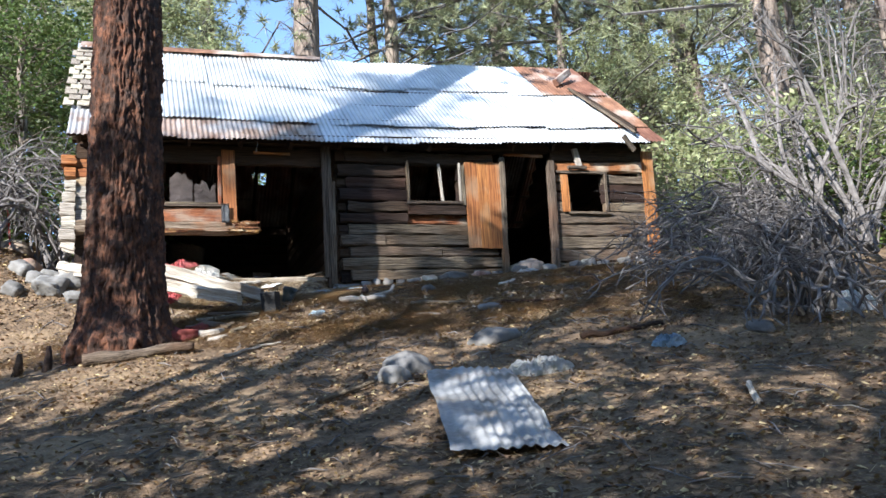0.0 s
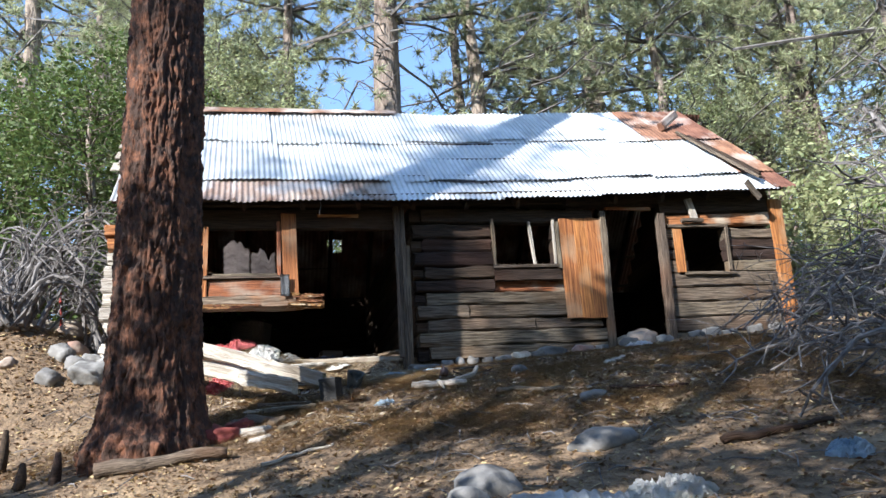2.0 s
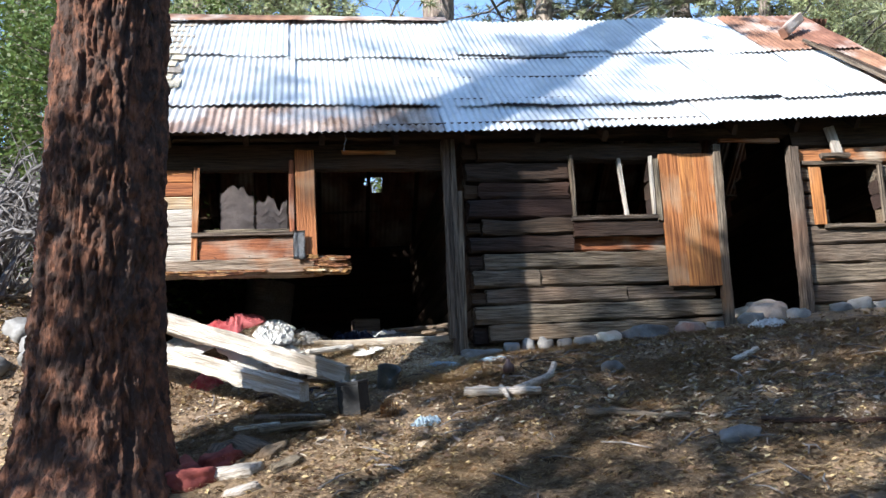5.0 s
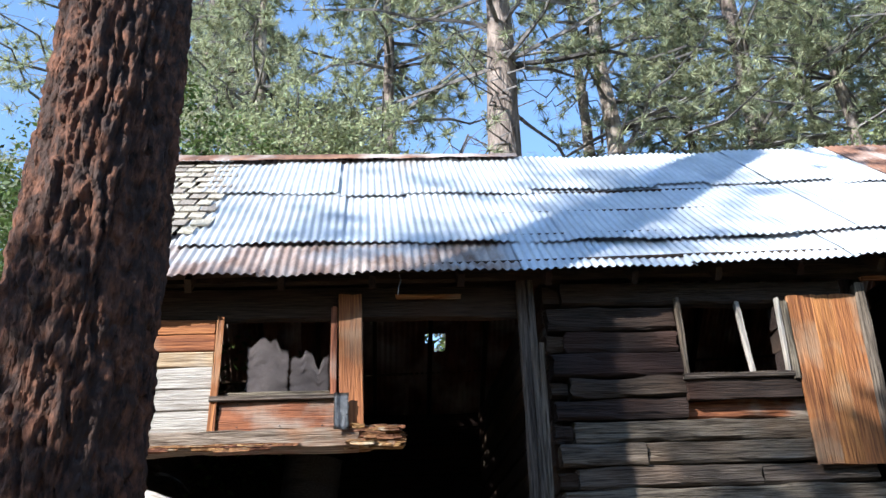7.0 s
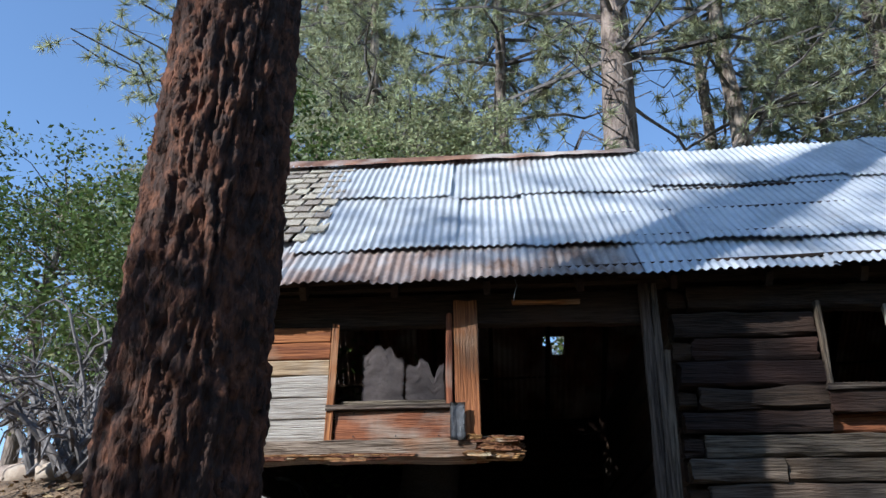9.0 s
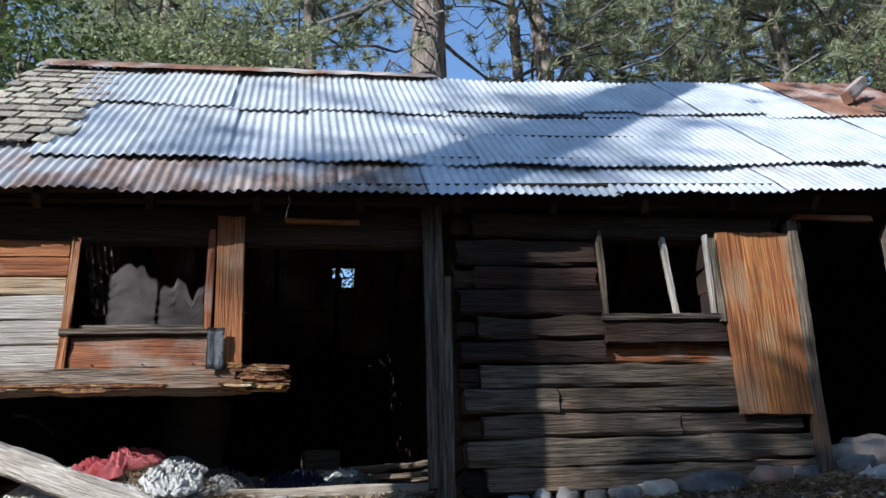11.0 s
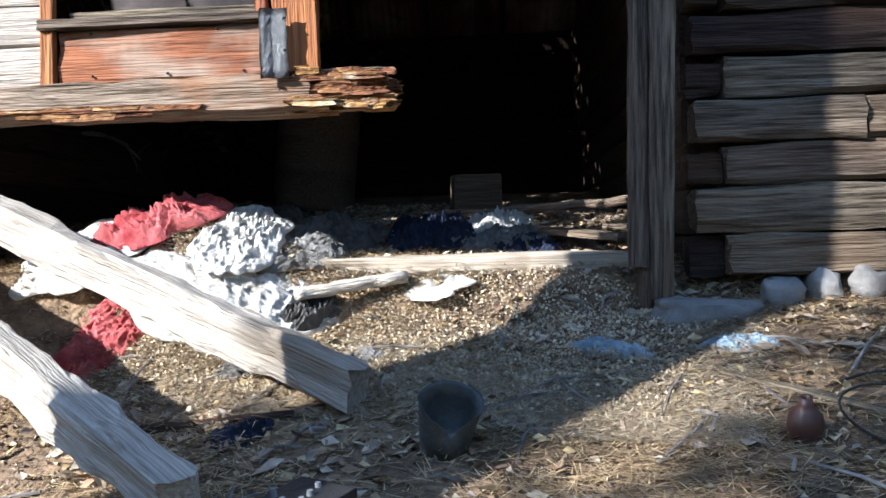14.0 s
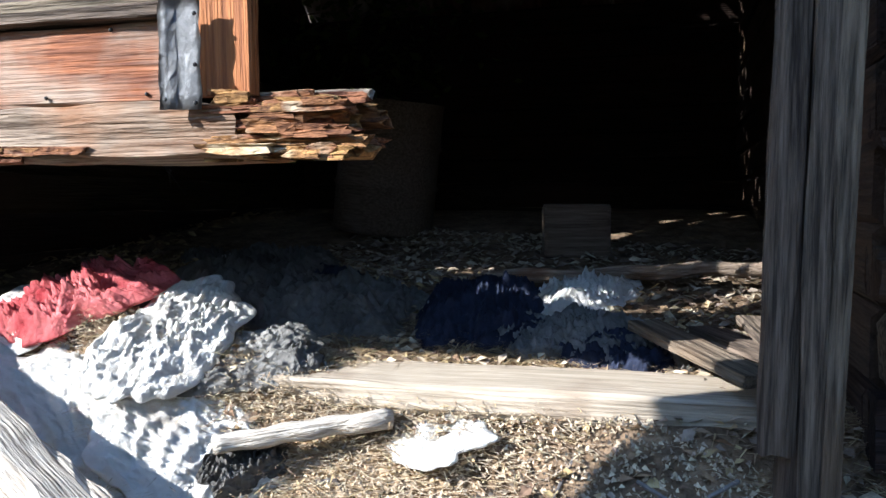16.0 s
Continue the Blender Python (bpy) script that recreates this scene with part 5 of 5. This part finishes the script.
for u, v, lx, ly, h, mt, name, label, seed in [(-0.95, 0.95, 0.6, 0.42, 0.16, M_NAVY, "navy_cloth", "dark navy clothing on the cabin floor", 21), (-0.55, 0.75, 0.45, 0.3, 0.12, M_GREYCLOTH, "grey_cloth", "grey clothing on the cabin floor", 22),
                                              (-1.5, 0.9, 0.6, 0.5, 0.16, M_GREYCLOTH, "grey_cloth", "grey clothing on the cabin floor", 23), (-0.62, 1.15, 0.4, 0.25, 0.12, M_WHITECLOTH, "white_cloth", "pale clothing on the cabin floor", 24),
                                              (-1.95, 1.25, 0.7, 0.5, 0.16, M_GREYCLOTH, "grey_cloth", "grey clothing on the cabin floor", 25), (-0.28, 0.62, 0.2, 0.14, 0.09, M_GREYCLOTH, "grey_cloth", "grey clothing on the cabin floor", 26),
                                              (-2.4, 0.7, 0.7, 0.5, 0.15, M_GREYCLOTH, "grey_cloth", "grey clothing on the cabin floor", 27)]:
    p = cab(u, v, 0)
    solo(name, cloth_bm(lx, ly, h, seed * 2.3), mt, on_ground(p.x, p.y, -0.01, seed * 40), label, "cloth")
for k in range(16):
    u, v = -2.55 + 2.25 * ((k * 0.381) % 1), 0.55 + 1.15 * ((k * 0.618) % 1)
    mt, name, label = ((M_GREYCLOTH, "grey_cloth", "grey crumpled rag in the litter on the cabin floor"), (M_NAVY, "navy_cloth", "dark navy rag in the litter on the cabin floor"), (M_GREYCLOTH, "grey_cloth", "grey crumpled rag in the litter on the cabin floor"), (M_WHITECLOTH, "white_cloth", "pale rag in the litter on the cabin floor"))[k % 4]
    p = cab(u, v, 0)
    solo(name, cloth_bm(0.20 + 0.05 * (k % 4), 0.16 + 0.03 * (k % 3), 0.07 + 0.015 * (k % 3), 70 + k * 3.1, 44), mt, on_ground(p.x, p.y, -0.01, k * 47), label, "cloth", "rags on the cabin floor")
# inside: block and branch
p = cab(-0.75, 2.0, 0)
solo("wooden_block", box_bm(0.30, 0.20, 0.24, 0.02), M_DARKBOX, Matrix.Translation((p.x, p.y, ground_at(p.x, p.y) - 0.01)) @ Matrix.Rotation(radians(30), 4, "Z"), "brown wooden block on the dark cabin floor, dimmed in colour for the shade", "block")
log_at("branch_inside", gp(-2.92, 12.28, 0.02), gp(-1.78, 12.72, 0.05), 0.030, 0.024, "bare crooked branch lying on the cabin floor", M_CRACKED, False, "branch")
p = cab(-1.9, 2.6, 0)
drum = thing("barrel", Matrix.Translation((p.x, p.y, ground_at(p.x, p.y) - 0.02)) @ Matrix.Rotation(radians(7), 4, "Y"), "rusty round drum standing inside the cabin, dimmed in colour for the shade", "drum")
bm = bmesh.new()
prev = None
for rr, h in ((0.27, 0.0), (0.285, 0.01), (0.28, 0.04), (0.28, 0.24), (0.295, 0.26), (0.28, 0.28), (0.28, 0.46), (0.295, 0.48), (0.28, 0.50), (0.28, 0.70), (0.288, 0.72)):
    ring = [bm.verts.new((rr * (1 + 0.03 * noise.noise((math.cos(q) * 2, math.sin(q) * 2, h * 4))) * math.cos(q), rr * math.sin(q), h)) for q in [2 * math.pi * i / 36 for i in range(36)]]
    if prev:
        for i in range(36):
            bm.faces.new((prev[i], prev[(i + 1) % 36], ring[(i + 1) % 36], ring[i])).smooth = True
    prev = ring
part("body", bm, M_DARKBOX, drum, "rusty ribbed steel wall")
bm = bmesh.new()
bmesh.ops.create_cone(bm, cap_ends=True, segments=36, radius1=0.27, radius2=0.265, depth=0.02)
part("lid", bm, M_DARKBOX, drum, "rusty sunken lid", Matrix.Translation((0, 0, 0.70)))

# worn shoe lying by the beam
shoe = thing("old_shoe", on_ground(-2.66, 10.74, 0.012, 160) @ Matrix.Rotation(radians(12), 4, "X"), "worn grey canvas shoe lying by the beam", "shoe")
bm = bmesh.new()
prev = None
for f, half, top, low in ((0.0, 0.012, 0.07, 0.02), (0.03, 0.034, 0.095, 0.018), (0.09, 0.038, 0.098, 0.018), (0.15, 0.037, 0.075, 0.018), (0.21, 0.043, 0.058, 0.018), (0.26, 0.038, 0.048, 0.02), (0.285, 0.012, 0.034, 0.022)):
    ring = [bm.verts.new((f, half * math.cos(q) + 0.004 * noise.noise((f * 30, q, 1)), low + (top - low) * (0.5 + 0.5 * math.sin(q)) + 0.006 * noise.noise((f * 25, q, 5)))) for q in [2 * math.pi * i / 16 for i in range(16)]]
    if prev:
        for i in range(16):
            bm.faces.new((prev[i], prev[(i + 1) % 16], ring[(i + 1) % 16], ring[i])).smooth = True
    else:
        bm.faces.new(ring)
    prev = ring
bm.faces.new(prev[::-1])
part("upper", bm, M_GREYCLOTH, shoe)
bm = bmesh.new()
edge = [(0.145 - 0.148 * math.cos(q), (0.040 + 0.006 * math.cos(2 * q)) * math.sin(q)) for q in [2 * math.pi * i / 24 for i in range(24)]]
lo, hi = [bm.verts.new((x, y, 0.0)) for x, y in edge], [bm.verts.new((x, y, 0.022)) for x, y in edge]
bm.faces.new(lo)
bm.faces.new(hi[::-1])
for i in range(24):
    bm.faces.new((lo[i], hi[i], hi[(i + 1) % 24], lo[(i + 1) % 24]))
bmesh.ops.recalc_face_normals(bm, faces=bm.faces)
part("sole", bm, M_WHITECLOTH, shoe, "pale rubber sole")

# rocks
for x, y, q in ((-4.95, 10.35, 0.17), (-5.2, 10.55, 0.15), (-4.8, 10.6, 0.2), (-5.35, 10.2, 0.12), (-5.05, 10.85, 0.2), (-4.65, 10.35, 0.11), (-5.5, 10.7, 0.14)):
    solo("corner_stone", rock_bm(q, q * 0.8, q * 0.7, x * 5 + y, 3, 0.45, 0.5), M_ROCK, on_ground(x, y, 0.03, x * 70), "grey block of stone heaped at the cabin corner", "stone", "stones at the cabin corner")
for x, y, sx, sy, sz, mt, label in [(-0.50, 7.10, 0.22, 0.17, 0.13, M_ROCK, "rounded grey rock half sunk in needles"), (-0.60, 6.86, 0.14, 0.11, 0.10, M_ROCK, "rounded grey rock half sunk in needles"), (0.29, 7.80, 0.24, 0.14, 0.09, M_ROCK, "flat grey rock half sunk in needles"),
                                    (-0.28, 10.55, 0.085, 0.07, 0.07, M_ROCK, "blue-grey stone on the litter"), (0.35, 8.9, 0.12, 0.08, 0.05, M_ROCK, "flat grey rock half sunk in needles"),
                                    (-7.6, 12.6, 0.36, 0.28, 0.26, M_ROCK, "smooth grey boulder on the bank"), (-7.2, 12.2, 0.22, 0.2, 0.13, M_TANROCK, "pale stone in a sunlit heap"), (-6.9, 12.5, 0.2, 0.15, 0.12, M_TANROCK, "pale stone in a sunlit heap"),
                                    (-6.4, 12.3, 0.24, 0.16, 0.13, M_TANROCK, "pale stone in a sunlit heap"), (-6.1, 11.9, 0.18, 0.16, 0.1, M_TANROCK, "pale stone in a sunlit heap"), (-5.6, 11.2, 0.16, 0.13, 0.09, M_TANROCK, "pale stone in a sunlit heap"), (-5.2, 11.5, 0.12, 0.1, 0.07, M_TANROCK, "pale stone in a sunlit heap"), (-6.6, 11.0, 0.2, 0.16, 0.11, M_TANROCK, "pale stone in a sunlit heap"), (-7.4, 11.4, 0.25, 0.2, 0.14, M_TANROCK, "pale stone in a sunlit heap"), (-5.9, 10.3, 0.1, 0.08, 0.06, M_TANROCK, "pale stone in a sunlit heap"), (-8.2, 11.9, 0.22, 0.18, 0.12, M_TANROCK, "pale stone in a sunlit heap"), (2.6, 7.4, 0.13, 0.1, 0.07, M_ROCK, "pale stone among branches")]:
    solo("rock", rock_bm(sx, sy, sz, x * 3 + y), mt, on_ground(x, y, 0.02, x * 50), label, "rock")
for k, (u, v, sx, sy, sz) in enumerate([(0.10, -0.10, 0.22, 0.13, 0.06), (0.42, 0.0, 0.09, 0.1, 0.08), (0.58, 0.02, 0.07, 0.08, 0.09), (0.74, 0.03, 0.08, 0.09, 0.08), (0.92, 0.02, 0.08, 0.08, 0.07), (1.12, -0.04, 0.13, 0.1, 0.08), (1.32, -0.06, 0.15, 0.12, 0.09),
                                      (1.72, -0.06, 0.27, 0.15, 0.10), (2.15, -0.02, 0.16, 0.12, 0.08), (2.42, 0.0, 0.10, 0.1, 0.06), (2.75, -0.12, 0.12, 0.1, 0.08), (3.0, 0.0, 0.2, 0.15, 0.13), (3.12, 0.25, 0.22, 0.2, 0.17), (2.9, 0.35, 0.2, 0.2, 0.13), (3.25, -0.1, 0.12, 0.1, 0.08),
                                      (3.7, -0.1, 0.12, 0.1, 0.07), (3.95, -0.06, 0.15, 0.12, 0.09), (4.2, -0.08, 0.1, 0.1, 0.07), (4.6, -0.04, 0.16, 0.1, 0.08), (4.9, -0.05, 0.12, 0.1, 0.07)]):
    p = cab(u, v, 0)
    solo("foundation_stone", rock_bm(sx * 0.85, sy, sz * 1.1, 40 + k * 2.3, 3, 0.30, 0.55), M_TANROCK if k in (6, 11, 12, 13, 8) else M_ROCK, Matrix.Translation((p.x, p.y, ground_at(p.x, p.y) - 0.01)) @ Matrix.Rotation(radians(20 + k * 3), 4, "Z"), "rounded stone packed under the cabin wall", "stone", "stones under the cabin wall")

# scrap by the pine
for x, y, s, rz in ((-2.85, 8.75, 0.13, 20), (-2.78, 9.05, 0.12, 70), (-2.98, 8.95, 0.10, 130)):
    solo("scrap_iron", rock_bm(s * 1.3, s * 0.8, s * 0.7, x * 9, 3, 0.45, 0.55), M_BRICK, on_ground(x, y, 0.0, rz), "maroon rusted scrap beside the pine", "scrap metal", "maroon scrap by the pine")
for x, y, q, rz in ((-2.62, 8.85, 0.16, 15), (-2.5, 9.2, 0.13, 80), (-2.72, 9.3, 0.18, 140), (-2.42, 8.6, 0.10, 40), (-2.9, 9.25, 0.12, 100), (-2.3, 8.95, 0.12, 60)):
    solo("bark_chunk", rock_bm(q, q * 0.5, q * 0.3, x * 13, 3, 0.45, 0.6), M_GREY if rz > 50 else M_BLEACH, on_ground(x, y, 0.0, rz), "weathered chunk of wood and bark beside the pine", "wood chunk", "wood chunks by the pine")
for x, y, h in ((-4.65, 8.45, 0.36), (-4.15, 7.95, 0.20), (-3.92, 8.05, 0.24)):
    vs, fs = [], []
    tube(vs, fs, [(0, 0, -0.05), (0.02, 0.01, h * 0.5), (0.01, 0.03, h)], [0.05, 0.04, 0.022], 9, 0.4, x)
    solo("stump", raw_mesh("stump", vs, fs, M_DARK, False), None, on_ground(x, y, 0, 0, False), "small broken dark stump in the litter", "stump")
vs, fs = [], []
tube(vs, fs, [(0, 0, -0.05), (-0.03, 0.0, 0.3), (-0.07, 0.02, 0.62)], [0.016] * 3, 8)
solo("red_stake", raw_mesh("red_stake", vs, fs, M_PIPE, False), None, on_ground(-6.3, 12.0, 0, 0, False), "thin red painted metal stake", "stake")

# wires
vs, fs = [], []
tube(vs, fs, [(0, 0, 0), (0.012, -0.004, -0.05), (-0.006, 0.0, -0.10), (-0.014, 0.004, -0.16)], [0.0035] * 4, 6)
solo("hanging_wire", raw_mesh("hanging_wire", vs, fs, M_LEAD, False), None, CAB @ Matrix.Translation((-1.03, -0.21, 1.99)), "short pale wire hanging from the eave", "wire")
vs, fs = [], []
tube(vs, fs, [gp(-0.78 + 0.20 * math.cos(q) * (1 + 0.12 * q / 6), 10.62 + 0.15 * math.sin(q) + 0.02 * q, 0.012 + 0.05 * abs(math.sin(q * 0.7))) for q in np.linspace(0.4, 9.2, 40)], [0.004] * 40, 6)
solo("wire_coil", raw_mesh("wire_coil", vs, fs, M_BLACK, False), None, Matrix.Identity(4), "loose coil of dark wire on the litter", "wire")

# ---------------------------------------------------------------- litter
def scatter_leaves(n, seed, box, size):
    r = random.Random(seed)
    vs, fs = [], []
    while len(fs) < n:
        x, y = r.uniform(box[0], box[1]), r.uniform(box[2], box[3])
        if noise.noise((x * 0.9, y * 0.9, 12)) < r.uniform(-0.7, 0.3):
            continue
        z = ground_at(x, y) + r.uniform(0.004, 0.02)
        q = r.uniform(0, 6.283)
        s = size * r.uniform(0.5, 1.4)
        a = Vector((math.cos(q), math.sin(q), r.uniform(-0.5, 0.5))) * s
        b = Vector((-math.sin(q), math.cos(q), r.uniform(-0.6, 0.6))) * (s * 0.5)
        p = Vector((x, y, z))
        k = len(vs)
        vs += [tuple(p - a), tuple(p + b * 0.8 - a * 0.2 + Vector((0, 0, 0.008))), tuple(p + a), tuple(p - b - a * 0.2)]
        fs.append((k, k + 1, k + 2, k + 3))
    return vs, fs


def scatter_needles(n, seed, box, length):
    r = random.Random(seed)
    vs, fs = [], []
    while len(fs) < n:
        x, y = r.uniform(box[0], box[1]), r.uniform(box[2], box[3])
        if noise.noise((x * 1.3, y * 1.3, 31)) < r.uniform(-0.6, 0.5):
            continue
        z = ground_at(x, y) + r.uniform(0.003, 0.02)
        q = r.uniform(0, 6.283)
        d = Vector((math.cos(q), math.sin(q), r.uniform(-0.12, 0.25))) * (length * r.uniform(0.5, 1.2))
        s = Vector((-math.sin(q), math.cos(q), 0)) * 0.0023
        k = len(vs)
        p = Vector((x, y, z))
        vs += [tuple(p - s), tuple(p + s), tuple(p + d)]
        fs.append((k, k + 1, k + 2))
    return vs, fs


vs, fs = scatter_leaves(38000, 3, (-6, 5, 3.0, 12.5), 0.022)
tagged(new("leaf_litter", raw_mesh("leaf_litter", vs, fs, M_LITTER)), "dry brown leaves strewn over the ground", "leaf litter", kind="stuff")
vs, fs = scatter_leaves(5500, 13, (-3.8, 1.5, 9.0, 11.6), 0.011)
tagged(new("leaf_litter", raw_mesh("leaf_litter", vs, fs, M_CHIP)), "pale broken leaf chips strewn over the ground", "leaf litter", kind="stuff")
vs, fs = scatter_needles(110000, 4, (-4.5, 2.5, 8.2, 12.0), 0.13)
tagged(new("needle_litter", raw_mesh("needle_litter", vs, fs, M_STRAW)), "dry golden pine needles strewn over the ground", "needle litter", kind="stuff")
vs, fs = scatter_needles(30000, 6, (-5.5, 5, 3.0, 9.0), 0.15)
tagged(new("needle_litter", raw_mesh("needle_litter", vs, fs, M_STRAW)), "dry golden pine needles strewn over the ground", "needle litter", kind="stuff")
vs, fs = scatter_leaves(7000, 43, (-11, -5, 7.5, 14), 0.035)
tagged(new("leaf_litter", raw_mesh("leaf_litter", vs, fs, M_LITTER)), "dry brown leaves on the bank", "leaf litter", kind="stuff")
vs, fs = scatter_leaves(15000, 53, (-3.5, -1.4, 10.6, 11.5), 0.007)
tagged(new("leaf_litter", raw_mesh("leaf_litter", vs, fs, M_PALE)), "pale straw and fine chips before the doorway", "leaf litter", kind="stuff")
vs, fs = scatter_needles(36000, 57, (-3.6, -1.2, 10.5, 11.5), 0.075)
tagged(new("straw_litter", raw_mesh("straw_litter", vs, fs, M_PALE)), "pale dry grass and needles before the doorway", "straw", kind="stuff")
vs, fs = scatter_leaves(900, 59, (-3.6, 1.8, 9.0, 11.4), 0.038)
tagged(new("leaf_litter", raw_mesh("leaf_litter", vs, fs, M_CHIP)), "pale curled oak leaves strewn over the ground", "leaf litter", kind="stuff")
vs, fs = scatter_leaves(5000, 23, (-4.2, -1.2, 11.5, 13.4), 0.022)
tagged(new("leaf_litter", raw_mesh("leaf_litter", vs, fs, M_CHIP)), "dry leaves and scraps on the cabin floor", "leaf litter", kind="stuff")
r = random.Random(9)
vs, fs = [], []
for _ in range(650):
    x, y = r.uniform(-5, 4.5), r.uniform(3.5, 11.6)
    q, L = r.uniform(0, 6.283), r.uniform(0.06, 0.32)
    p = Vector(gp(x, y, 0.012))
    e = Vector(gp(x + L * math.cos(q), y + L * math.sin(q), 0.015))
    tube(vs, fs, [p, p.lerp(e, 0.5) + Vector((r.gauss(0, 0.02), r.gauss(0, 0.02), 0.015)), e], [0.006, 0.005, 0.003], 5)
tagged(new("twig_litter", raw_mesh("twig_litter", vs, fs, M_TWIG)), "small dead twigs strewn over the ground", "twigs", kind="stuff")
